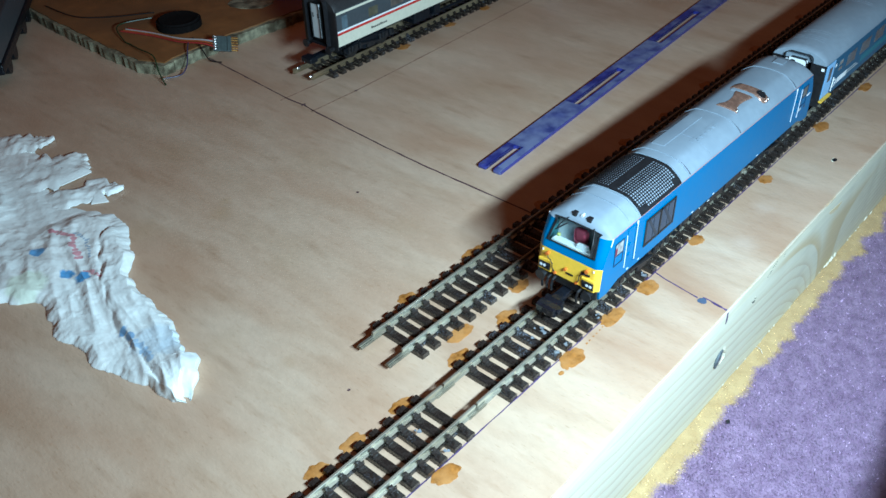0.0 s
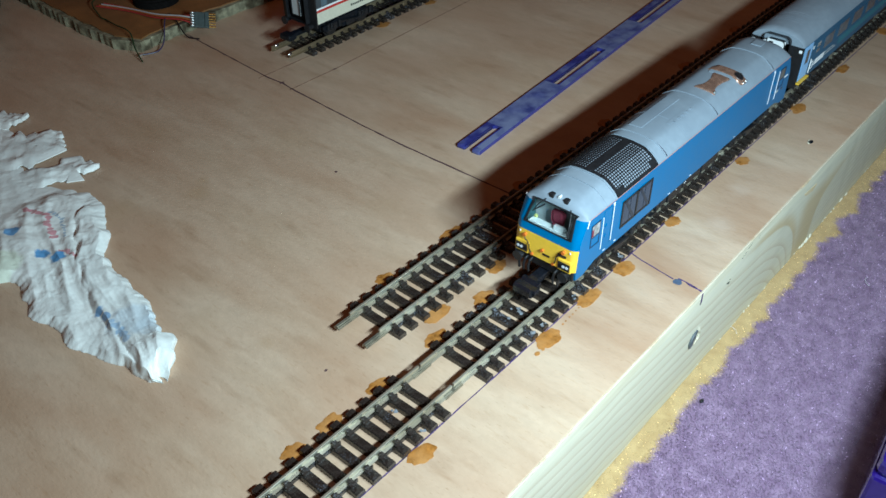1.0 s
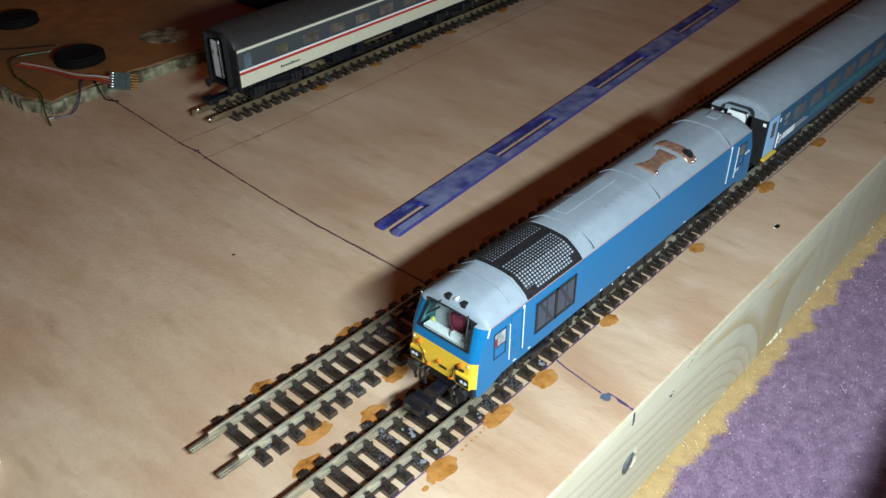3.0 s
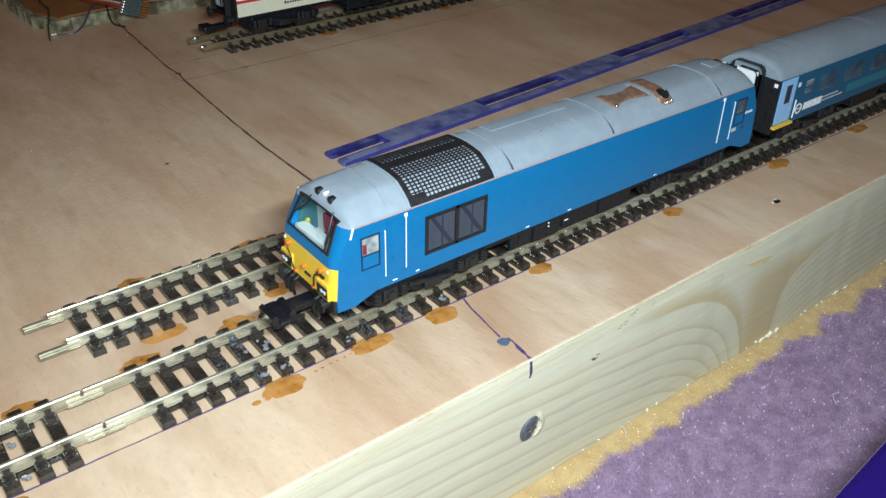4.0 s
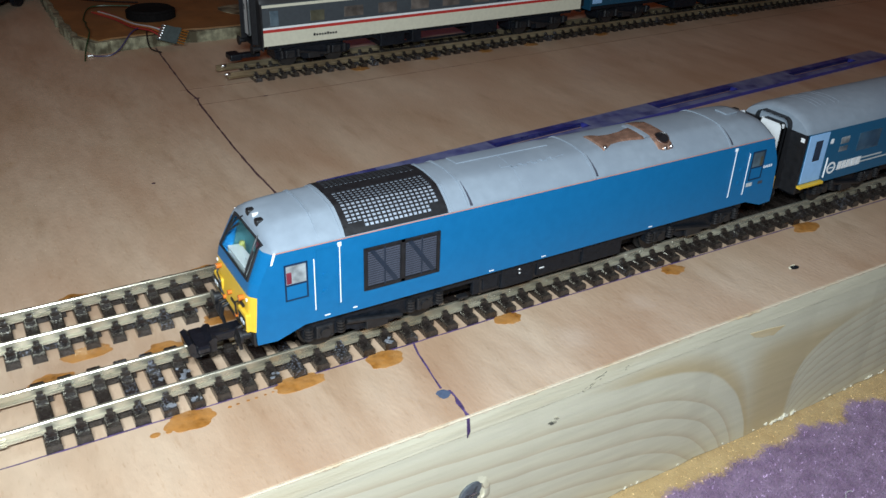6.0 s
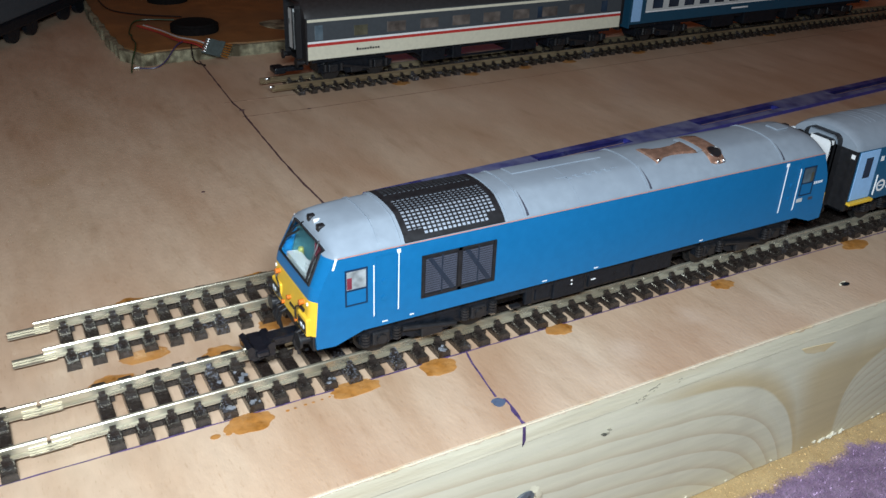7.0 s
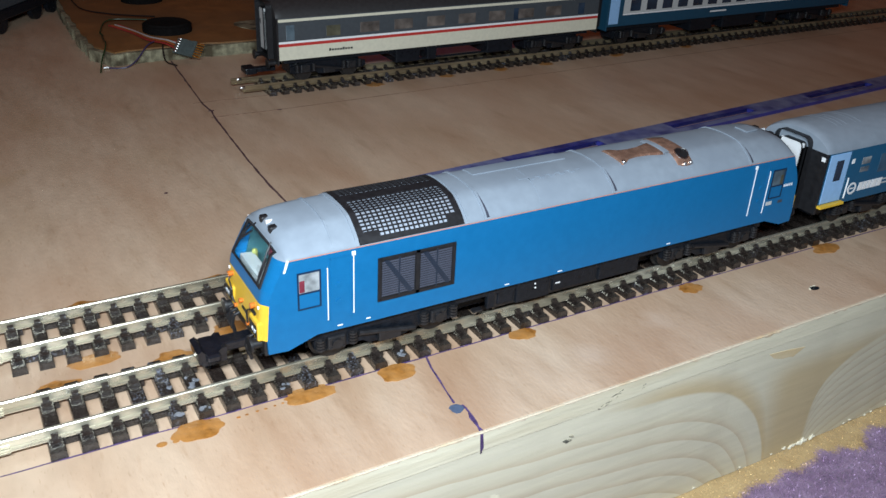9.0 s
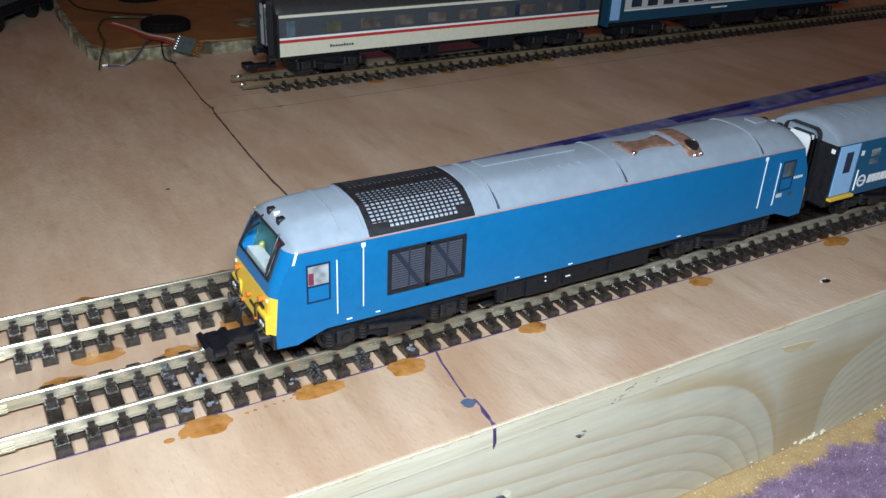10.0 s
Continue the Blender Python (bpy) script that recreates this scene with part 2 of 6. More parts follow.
def carpet_dye(per_tuft):
    """Purple carpet with a mustard band woven along the board, the border stepped tuft by tuft."""
    m = bpy.data.materials.new("carpet_tuft" if per_tuft else "carpet_backing")
    m.use_nodes = True
    nt = m.node_tree
    b = nt.nodes["Principled BSDF"]
    b.inputs["Roughness"].default_value = 0.8
    b.inputs["Sheen Weight"].default_value = 0.25
    co = nt.nodes.new("ShaderNodeTexCoord")
    sep = nt.nodes.new("ShaderNodeSeparateXYZ")
    nt.links.new(co.outputs["Object"], sep.inputs["Vector"])
    teeth = nt.nodes.new("ShaderNodeTexNoise")
    teeth.noise_dimensions = "1D"
    teeth.inputs["Scale"].default_value = 105
    teeth.inputs["Detail"].default_value = 2
    nt.links.new(sep.outputs["X"], teeth.inputs["W"])
    lift = nt.nodes.new("ShaderNodeMath")
    lift.operation = "MULTIPLY_ADD"
    lift.inputs[1].default_value = 0.0082
    nt.links.new(teeth.outputs["Fac"], lift.inputs[0])
    nt.links.new(sep.outputs["Y"], lift.inputs[2])
    stray = nt.nodes.new("ShaderNodeTexNoise")
    stray.inputs["Scale"].default_value = 1600
    nt.links.new(co.outputs["Object"], stray.inputs["Vector"])
    shift = nt.nodes.new("ShaderNodeMath")
    shift.operation = "MULTIPLY_ADD"
    shift.inputs[1].default_value = 0.0040
    nt.links.new(stray.outputs["Fac"], shift.inputs[0])
    nt.links.new(lift.outputs["Value"], shift.inputs[2])
    edge = nt.nodes.new("ShaderNodeMapRange")
    edge.inputs["From Min"].default_value, edge.inputs["From Max"].default_value = -0.0300, -0.0280
    nt.links.new(shift.outputs["Value"], edge.inputs["Value"])
    end = nt.nodes.new("ShaderNodeMapRange")
    end.inputs["From Min"].default_value, end.inputs["From Max"].default_value = 0.0402, 0.0398
    nt.links.new(sep.outputs["Y"], end.inputs["Value"])
    both = nt.nodes.new("ShaderNodeMath")
    both.operation = "MULTIPLY"
    nt.links.new(edge.outputs["Result"], both.inputs[0])
    nt.links.new(end.outputs["Result"], both.inputs[1])
    blotch = nt.nodes.new("ShaderNodeTexNoise")
    blotch.inputs["Scale"].default_value = 260
    blotch.inputs["Detail"].default_value = 5
    nt.links.new(co.outputs["Object"], blotch.inputs["Vector"])
    dyes = []
    for dark, pale in (((0.205, 0.120, 0.212), (0.33, 0.22, 0.335)), ((0.47, 0.31, 0.135), (0.58, 0.405, 0.19))):
        r = nt.nodes.new("ShaderNodeValToRGB")
        r.color_ramp.elements[0].position, r.color_ramp.elements[1].position = 0.30, 0.72
        r.color_ramp.elements[0].color, r.color_ramp.elements[1].color = (*dark, 1), (*pale, 1)
        nt.links.new(blotch.outputs["Fac"], r.inputs["Fac"])
        dyes.append(r)
    mix = nt.nodes.new("ShaderNodeMix")
    mix.data_type = "RGBA"
    nt.links.new(both.outputs["Value"], mix.inputs["Factor"])
    nt.links.new(dyes[0].outputs["Color"], mix.inputs["A"])
    nt.links.new(dyes[1].outputs["Color"], mix.inputs["B"])
    out = mix.outputs["Result"]
    if per_tuft:
        geo = nt.nodes.new("ShaderNodeNewGeometry")
        r = nt.nodes.new("ShaderNodeValToRGB")
        e = r.color_ramp.elements
        e[0].position, e[0].color = 0.0, (0.88, 0.88, 0.88, 1)
        e[1].position, e[1].color = 0.95, (1.12, 1.12, 1.12, 1)
        # three tufts in a hundred far paler: sparkle put into their colour
        pale = e.new(0.97)
        pale.color = (2.3, 2.4, 2.4, 1)
        nt.links.new(geo.outputs["Random Per Island"], r.inputs["Fac"])
        mul = nt.nodes.new("ShaderNodeMix")
        mul.data_type, mul.blend_type = "RGBA", "MULTIPLY"
        mul.inputs["Factor"].default_value = 1.0
        nt.links.new(out, mul.inputs["A"])
        nt.links.new(r.outputs["Color"], mul.inputs["B"])
        out = mul.outputs["Result"]
    nt.links.new(out, b.inputs["Base Color"])
    return m


def clear(name, tint=(1, 1, 1), rough=0.04):
    m = bpy.data.materials.new(name)
    m.use_nodes = True
    b = m.node_tree.nodes["Principled BSDF"]
    b.inputs["Base Color"].default_value = (*tint, 1)
    b.inputs["Roughness"].default_value = rough
    b.inputs["Transmission Weight"].default_value = 1.0
    b.inputs["IOR"].default_value = 1.1
    return m




def crusted(m):
    """Crystals of pale dried flux over some of the sleepers."""
    nt = m.node_tree
    b = nt.nodes["Principled BSDF"]
    geo = nt.nodes.new("ShaderNodeNewGeometry")
    info = nt.nodes.new("ShaderNodeObjectInfo")
    masks = []
    for scale, low, high in ((2600, 0.52, 0.62), (150, 0.48, 0.64)):
        n = nt.nodes.new("ShaderNodeTexNoise")
        n.inputs["Scale"].default_value = scale
        n.inputs["Detail"].default_value = 3
        nt.links.new(geo.outputs["Position"], n.inputs["Vector"])
        r = nt.nodes.new("ShaderNodeMapRange")
        r.inputs["From Min"].default_value, r.inputs["From Max"].default_value = low, high
        nt.links.new(n.outputs["Fac"], r.inputs["Value"])
        masks.append(r.outputs["Result"])
    some = nt.nodes.new("ShaderNodeMapRange")
    some.inputs["From Min"].default_value, some.inputs["From Max"].default_value = 0.5, 0.98
    some.inputs["To Max"].default_value = 0.6
    nt.links.new(info.outputs["Random"], some.inputs["Value"])
    masks.append(some.outputs["Result"])
    out = masks[0]
    for mask in masks[1:]:
        mul = nt.nodes.new("ShaderNodeMath")
        mul.operation = "MULTIPLY"
        nt.links.new(out, mul.inputs[0])
        nt.links.new(mask, mul.inputs[1])
        out = mul.outputs["Value"]
    mix = nt.nodes.new("ShaderNodeMix")
    mix.data_type = "RGBA"
    nt.links.new(out, mix.inputs["Factor"])
    nt.links.new(b.inputs["Base Color"].links[0].from_socket, mix.inputs["A"])
    mix.inputs["B"].default_value = (0.26, 0.285, 0.35, 1)
    nt.links.new(mix.outputs["Result"], b.inputs["Base Color"])
    return m


PLY, PINE = plywood(), pine()
PLY_EDGE = material("plywood_edge", (0.70, 0.64, 0.48), rough=0.75, vary=0.08, scale=500, stretch=(0.12, 1, 1.2), bump=0.35, bump_scale=900, second=(0.57, 0.48, 0.32), second_scale=160, second_edge=(0.46, 0.72))
PALE_CHIP = material("torn_pine_fibre", (0.80, 0.75, 0.60), rough=0.75, vary=0.08, scale=1500)
SCORCH = material("scorched_veneer", (0.58, 0.40, 0.22), rough=0.8, vary=0.3, scale=600, bump=0.6, second=(0.66, 0.55, 0.41), second_scale=110, second_edge=(0.30, 0.46))
CARPET, TUFT = carpet_dye(False), carpet_dye(True)
WALL = material("wall_paint", (0.55, 0.48, 0.42), rough=0.8, scale=8, vary=0.05)
BLUE = material("loco_blue_paint", (0.0003, 0.128, 0.308), spec=0.35, rough=0.34, vary=0.05, scale=700, bump=0.02)
SEAM = material("navy_seam_paint", (0.004, 0.022, 0.06), rough=0.4, vary=0.1)
ROOF = material("roof_grey_paint", (0.235, 0.278, 0.328), rough=0.48, vary=0.06, scale=500, bump=0.05, second=(0.21, 0.25, 0.30), second_scale=60)
YELLOW = material("warning_yellow_paint", (0.76, 0.47, 0.04), rough=0.4, vary=0.05)
BLACK = material("black_plastic", (0.012, 0.012, 0.014), rough=0.45, vary=0.3, bump=0.1)
SHINY = material("glossy_black_plastic", (0.008, 0.009, 0.013), rough=0.22, vary=0.3, bump=0.3, bump_scale=1500, spec=0.6)
FELT = material("matt_black_felt", (0.007, 0.006, 0.006), rough=0.95, vary=0.3, spec=0.1)
SOOT = material("dull_black_plastic", (0.008, 0.010, 0.014), rough=0.30, vary=0.3, bump=0.4, spec=0.22)
SLEEPER = crusted(material("sleeper_plastic", (0.020, 0.015, 0.013), rough=0.27, vary=0.35, scale=1200, bump=0.8, bump_scale=1500, coat=0.3, second=(0.05, 0.042, 0.036), second_scale=400, second_edge=(0.55, 0.85)))
RAIL = material("nickel_silver_rail", (0.68, 0.64, 0.52), rough=0.28, metal=0.74, vary=0.12, scale=600, stretch=(0.3, 1, 1), second=(0.34, 0.28, 0.19), second_scale=140, second_edge=(0.42, 0.76))
RAIL_DULL = material("tarnished_rail", (0.46, 0.37, 0.24), rough=0.36, metal=0.7, vary=0.15, scale=600, stretch=(0.3, 1, 1), second=(0.24, 0.17, 0.10), second_scale=140, second_edge=(0.42, 0.76))
JOINER = material("dull_joiner_metal", (0.40, 0.37, 0.30), rough=0.38, metal=0.8, vary=0.2, scale=700)
STEEL = material("dark_wheel_steel", (0.06, 0.06, 0.062), rough=0.35, metal=0.8)
WHITE = material("white_print", (0.82, 0.83, 0.84), rough=0.4, vary=0.04)
SOCKET = material("orange_socket", (0.62, 0.16, 0.02), rough=0.4, vary=0.1)
ORANGE = material("orange_line_print", (0.48, 0.23, 0.18), rough=0.5, vary=0.1)
COPPER = material("exhaust_bronze_paint", (0.62, 0.37, 0.27), rough=0.26, metal=0.72, vary=0.25, scale=700)
MESH_BACK = material("grille_backing_grey", (0.58, 0.65, 0.76), rough=0.42, metal=0.65, vary=0.1)
LOUVRE = material("louvre_grey", (0.066, 0.072, 0.098), rough=0.36, metal=0.2, vary=0.1)
NAVY = material("coach_teal_blue_paint", (0.004, 0.09, 0.185), rough=0.38, vary=0.06)
SKY = material("coach_pale_blue_paint", (0.27, 0.49, 0.78), rough=0.4, vary=0.05)
TEAL = material("coach_turquoise_stripe", (0.013, 0.165, 0.235), rough=0.4, vary=0.06)
PANE = material("dark_tinted_pane", (0.018, 0.035, 0.06), rough=0.12, vary=0.4, scale=200, coat=0.5)
PANE_PALE = material("pane_with_pale_interior", (0.27, 0.29, 0.30), rough=0.2, vary=0.6, scale=420, coat=0.5, second=(0.06, 0.09, 0.12), second_scale=260, second_edge=(0.5, 0.7))
PANE_DIM = material("pane_with_dim_interior", (0.09, 0.13, 0.16), rough=0.16, vary=0.6, scale=160, coat=0.5)
PANE_BLUE = material("blue_tinted_pane", (0.022, 0.07, 0.12), rough=0.14, vary=0.6, scale=160, coat=0.5, second=(0.05, 0.11, 0.16), second_scale=220)
PANE_MILKY = material("pane_with_grey_interior", (0.115, 0.098, 0.088), rough=0.2, vary=0.5, scale=260, coat=0.4)
PANE_WARM = material("pane_with_yellow_interior", (0.085, 0.082, 0.056), rough=0.2, vary=0.5, scale=220, coat=0.5)
CREAM = material("coach_cream_paint", (0.66, 0.63, 0.50), rough=0.45, vary=0.05)
RED = material("red_stripe_paint", (0.50, 0.035, 0.03), rough=0.45, vary=0.06)
GUNMETAL = material("coach_dark_grey_paint", (0.055, 0.065, 0.075), rough=0.4, vary=0.08)
COACH_ROOF = material("coach_dark_roof", (0.024, 0.023, 0.024), rough=0.55, vary=0.2, bump=0.1)
OLD_BLUE = material("coach_rail_blue_paint", (0.008, 0.06, 0.11), rough=0.4, vary=0.08)
PALE_GREY = material("coach_pale_grey_paint", (0.50, 0.52, 0.52), rough=0.45, vary=0.05)
GLASS = clear("clear_glazing", (0.82, 0.88, 0.90))
MAROON = material("maroon_seat", (0.17, 0.018, 0.035), rough=0.6, vary=0.25, scale=600)
BULKHEAD = material("cab_grey_paint", (0.50, 0.53, 0.52), rough=0.6, vary=0.1)
TEAL_WALL = material("cab_teal_lining", (0.03, 0.11, 0.12), rough=0.6, vary=0.1)
VEST = material("yellow_green_moulding", (0.30, 0.30, 0.08), rough=0.6, vary=0.2)
CAB = material("cab_pale_grey", (0.42, 0.44, 0.43), rough=0.6, vary=0.08)
LENS = material("lamp_lens", (0.66, 0.70, 0.74), rough=0.1, vary=0.02, coat=1.0)
RULE = material("scuffed_blue_plastic", (0.050, 0.062, 0.24), rough=0.38, vary=0.30, scale=300, coat=0.2, second=(0.19, 0.215, 0.37), second_scale=150, second_edge=(0.30, 0.60), bump=0.25, bump_scale=500)
RULE_DEEP = material("worn_deep_blue_plastic", (0.034, 0.040, 0.21), rough=0.36, vary=0.35, scale=260, coat=0.2, second=(0.14, 0.16, 0.32), second_scale=130, second_edge=(0.46, 0.70), bump=0.2, bump_scale=500)
RULE_EDGE = material("clean_blue_plastic", (0.024, 0.030, 0.20), rough=0.3, vary=0.15, scale=300, coat=0.3)
STAIN = material("amber_glue_stain", (0.36, 0.145, 0.03), rough=0.3, vary=0.35, scale=700, bump=0.5, bump_scale=900, second=(0.48, 0.225, 0.07), second_scale=200, second_edge=(0.40, 0.62))
KNOT = material("grey_wood_blemish", (0.40, 0.36, 0.27), rough=0.8, vary=0.4, scale=900, second=(0.08, 0.075, 0.06), second_scale=900, second_edge=(0.42, 0.58))
INK = material("purple_ballpoint", (0.085, 0.05, 0.14), rough=0.5, vary=0.5, scale=900)
DOT = material("blue_black_pen_dot", (0.085, 0.11, 0.17), rough=0.35, vary=0.2)
PENCIL = material("pencil_lead", (0.10, 0.055, 0.06), rough=0.5, vary=0.5, scale=1200)
PENCIL_FAINT = material("faint_pencil", (0.33, 0.20, 0.14), rough=0.5, vary=0.4, scale=900)
PAPER = material("crumpled_tissue", (0.88, 0.90, 0.87), rough=0.9, vary=0.05, scale=300, bump=0.5, bump_scale=900, second=(0.81, 0.85, 0.83), second_scale=40)


def blot(m, spots, hard=0.7):
    """Soaks blots of ink into a material: spots of (x, y, radius in mm, colour, strength)."""
    nt = m.node_tree
    b = nt.nodes["Principled BSDF"]
    co = nt.nodes.new("ShaderNodeTexCoord")
    wob = nt.nodes.new("ShaderNodeTexNoise")
    wob.inputs["Scale"].default_value = 260
    wob.inputs["Detail"].default_value = 4
    nt.links.new(co.outputs["Object"], wob.inputs["Vector"])
    flat = nt.nodes.new("ShaderNodeVectorMath")
    flat.operation = "MULTIPLY"
    flat.inputs[1].default_value = (1, 1, 0)
    add = nt.nodes.new("ShaderNodeVectorMath")
    add.operation = "MULTIPLY_ADD"
    add.inputs[1].default_value = (0.004, 0.004, 0.004)
    nt.links.new(wob.outputs["Color"], add.inputs[0])
    nt.links.new(co.outputs["Object"], add.inputs[2])
    nt.links.new(add.outputs["Vector"], flat.inputs[0])
    out = b.inputs["Base Color"].links[0].from_socket
    for x, y, radius, colour, strength in spots:
        dist = nt.nodes.new("ShaderNodeVectorMath")
        dist.operation = "DISTANCE"
        dist.inputs[1].default_value = (x * MM + 0.002, y * MM + 0.002, 0)
        nt.links.new(flat.outputs["Vector"], dist.inputs[0])
        near = nt.nodes.new("ShaderNodeMapRange")
        near.inputs["From Min"].default_value, near.inputs["From Max"].default_value = radius * MM, radius * MM * hard
        near.inputs["To Max"].default_value = strength
        nt.links.new(dist.outputs["Value"], near.inputs["Value"])
        mix = nt.nodes.new("ShaderNodeMix")
        mix.data_type = "RGBA"
        nt.links.new(near.outputs["Result"], mix.inputs["Factor"])
        nt.links.new(out, mix.inputs["A"])
        mix.inputs["B"].default_value = (*colour, 1)
        out = mix.outputs["Result"]
    nt.links.new(out, b.inputs["Base Color"])


SMUDGE = (0.40, 0.25, 0.12)
blot(PLY, [(-48, 118, 8.4, SMUDGE, 0.23), (-27, 108, 4.9, SMUDGE, 0.26), (-22, 112, 2.8, SMUDGE, 0.26), (-60, 60, 7, SMUDGE, 0.13), (-30, 75, 5.6, SMUDGE, 0.12), (10, 110, 12.6, SMUDGE, 0.13), (-15, 150, 11.2, SMUDGE, 0.16), (-55, 42, 2.8, SMUDGE, 0.16), (5, 60, 8.4, SMUDGE, 0.12), (90, 100, 16.8, SMUDGE, 0.10), (140, 110, 11.2, SMUDGE, 0.10), (80, -16, 4, (0.70, 0.55, 0.44), 0.3), (60, -20, 5, (0.70, 0.55, 0.44), 0.3)], 0.2)
INK_BLUE, INK_RED = (0.10, 0.34, 0.68), (0.58, 0.13, 0.18)
def along(points, step, radius, colour, strength):
    """Spots close together along a drawn line."""
    out = []
    for (xa, ya), (xb, yb) in zip(points, points[1:]):
        n = max(1, int(math.hypot(xb - xa, yb - ya) / step))
        out += [(xa + (xb - xa) * k / n, ya + (yb - ya) * k / n, radius, colour, strength) for k in range(n)]
    return out


blot(PAPER, [(-73.5, 66, 7, (0.58, 0.68, 0.76), 0.65), (-72, 61, 4.5, (0.58, 0.68, 0.76), 0.5), (-76.8, 76, 1.6, INK_BLUE, 0.8), (-77.2, 72.8, 1.5, INK_BLUE, 0.7), (-74.7, 123.7, 2.3, INK_BLUE, 0.9), (-74.3, 108.4, 2.3, INK_BLUE, 0.95), (-72.4, 103.6, 2.6, INK_BLUE, 0.95), (-84, 112, 6, (0.66, 0.74, 0.55), 0.6)]
     + along([(-77.6, 70), (-77.8, 65.2), (-79, 59.3)], 1.8, 1.3, (0.25, 0.45, 0.70), 0.6)
     + along([(-67.5, 131), (-66.3, 130), (-64.6, 124), (-67.4, 116.7), (-69.4, 110.8)], 1.6, 1.15, INK_RED, 0.75)
     + along([(-70.8, 106), (-69.1, 102.8), (-69.6, 97.5)], 1.2, 0.75, INK_RED, 0.7)
     + along([(-63.1, 124.5), (-62.4, 118.7), (-66.9, 110), (-65.1, 108.1)], 1.4, 0.7, (0.16, 0.30, 0.48), 0.6))
FIBRE = material("brown_hardboard", (0.26, 0.115, 0.036), rough=0.6, vary=0.2, scale=150, second=(0.17, 0.085, 0.035), second_scale=22, second_edge=(0.42, 0.62))
FOAM = material("crumbling_board_edge", (0.25, 0.23, 0.15), rough=0.9, vary=0.5, scale=350, bump=1.0, bump_scale=500, second=(0.07, 0.055, 0.03), second_scale=160)
PCB = material("green_circuit_board", (0.06, 0.085, 0.085), rough=0.4, vary=0.2)
GOLD = material("gold_pins", (0.75, 0.50, 0.14), rough=0.3, metal=1.0)
SOLDER = material("solder", (0.75, 0.76, 0.76), rough=0.3, metal=1.0, vary=0.2)
WIRES = {n: material(n + "_wire_sleeve", c, rough=0.4, vary=0.1) for n, c in (("red", (0.36, 0.035, 0.03)), ("orange", (0.36, 0.09, 0.025)), ("white", (0.46, 0.44, 0.43)), ("green", (0.012, 0.040, 0.014)), ("black", (0.01, 0.01, 0.01)), ("purple", (0.05, 0.04, 0.10)))}
BRACE = material("navy_black_plastic", (0.016, 0.024, 0.040), rough=0.4, vary=0.1)
FLUX = material("dried_flux", (0.20, 0.21, 0.235), rough=0.22, vary=0.4, scale=900, coat=0.5)
SCREW = material("dulled_zinc_screw", (0.15, 0.17, 0.19), rough=0.5, metal=0.35, vary=0.3)
SLOT = material("worn_zinc_slot", (0.075, 0.085, 0.095), rough=0.5, metal=0.3, vary=0.5, scale=2500)
CASE = material("glossy_violet_plastic", (0.015, 0.006, 0.115), rough=0.22, vary=0.05, coat=0.6)

# ---------------------------------------------------------------- room
CARPET_Z = -35.6


def build_room():
    bm = boxed(-1600, 1900, -1500, 2200, CARPET_Z - 8, CARPET_Z)
    tagged(part("floor", bm, CARPET), "purple carpet with a mustard woven band", "floor", kind="structure")
    for name, d in (("wall_north", (-1600, 1900, 2200, 2300)), ("wall_south", (-1600, 1900, -1600, -1500))):
        tagged(part(name, boxed(*d, CARPET_Z - 8, 2360), WALL), "plain painted room wall", "wall", kind="structure")
    for name, d in (("wall_west", (-1700, -1600, -1600, 2300)), ("wall_east", (1900, 2000, -1600, 2300))):
        tagged(part(name, boxed(*d, CARPET_Z - 8, 2360), WALL), "plain painted room wall", "wall", kind="structure")


def build_pile():
    """Short cut pile: thousands of leaning tufts beside the board."""
    rng = np.random.default_rng(7)
    verts, faces = [], []
    for x0, x1, y0, y1, n in ((-60, 270, -75, -29.6, 120000), (-60, 120, -120, -75, 16000), (270, 420, -75, -29.6, 8000)):
        px, py = rng.uniform(x0, x1, n), rng.uniform(y0, y1, n)
        h, w = rng.uniform(0.35, 0.6, n), rng.uniform(0.1, 0.22, n)
        a, lean = rng.uniform(0, 6.283, n), rng.uniform(0.1, 0.6, n)
        b = rng.uniform(0, 6.283, n)
        for i in range(n):
            k = len(verts)
            dx, dy = math.cos(a[i]) * w[i], math.sin(a[i]) * w[i]
            tx, ty = px[i] + math.cos(b[i]) * lean[i], min(py[i] + math.sin(b[i]) * lean[i], -29.65)
            z = CARPET_Z - 0.1
            h[i] *= 0.45 if py[i] > -35 else 1.0
            verts += [(px[i] - dx, py[i] - dy, z), (px[i] + dx, py[i] + dy, z), (tx + dx * 0.6, ty + dy * 0.6, z + h[i]), (tx - dx * 0.6, ty - dy * 0.6, z + h[i])]
            faces.append((k, k + 1, k + 2, k + 3))
    me = bpy.data.meshes.new("carpet_pile")
    me.from_pydata((np.array(verts) * MM).tolist(), [], faces)
    me.materials.append(TUFT)
    tagged(new("carpet_pile", me), "short purple and mustard carpet pile", "carpet pile", kind="stuff")


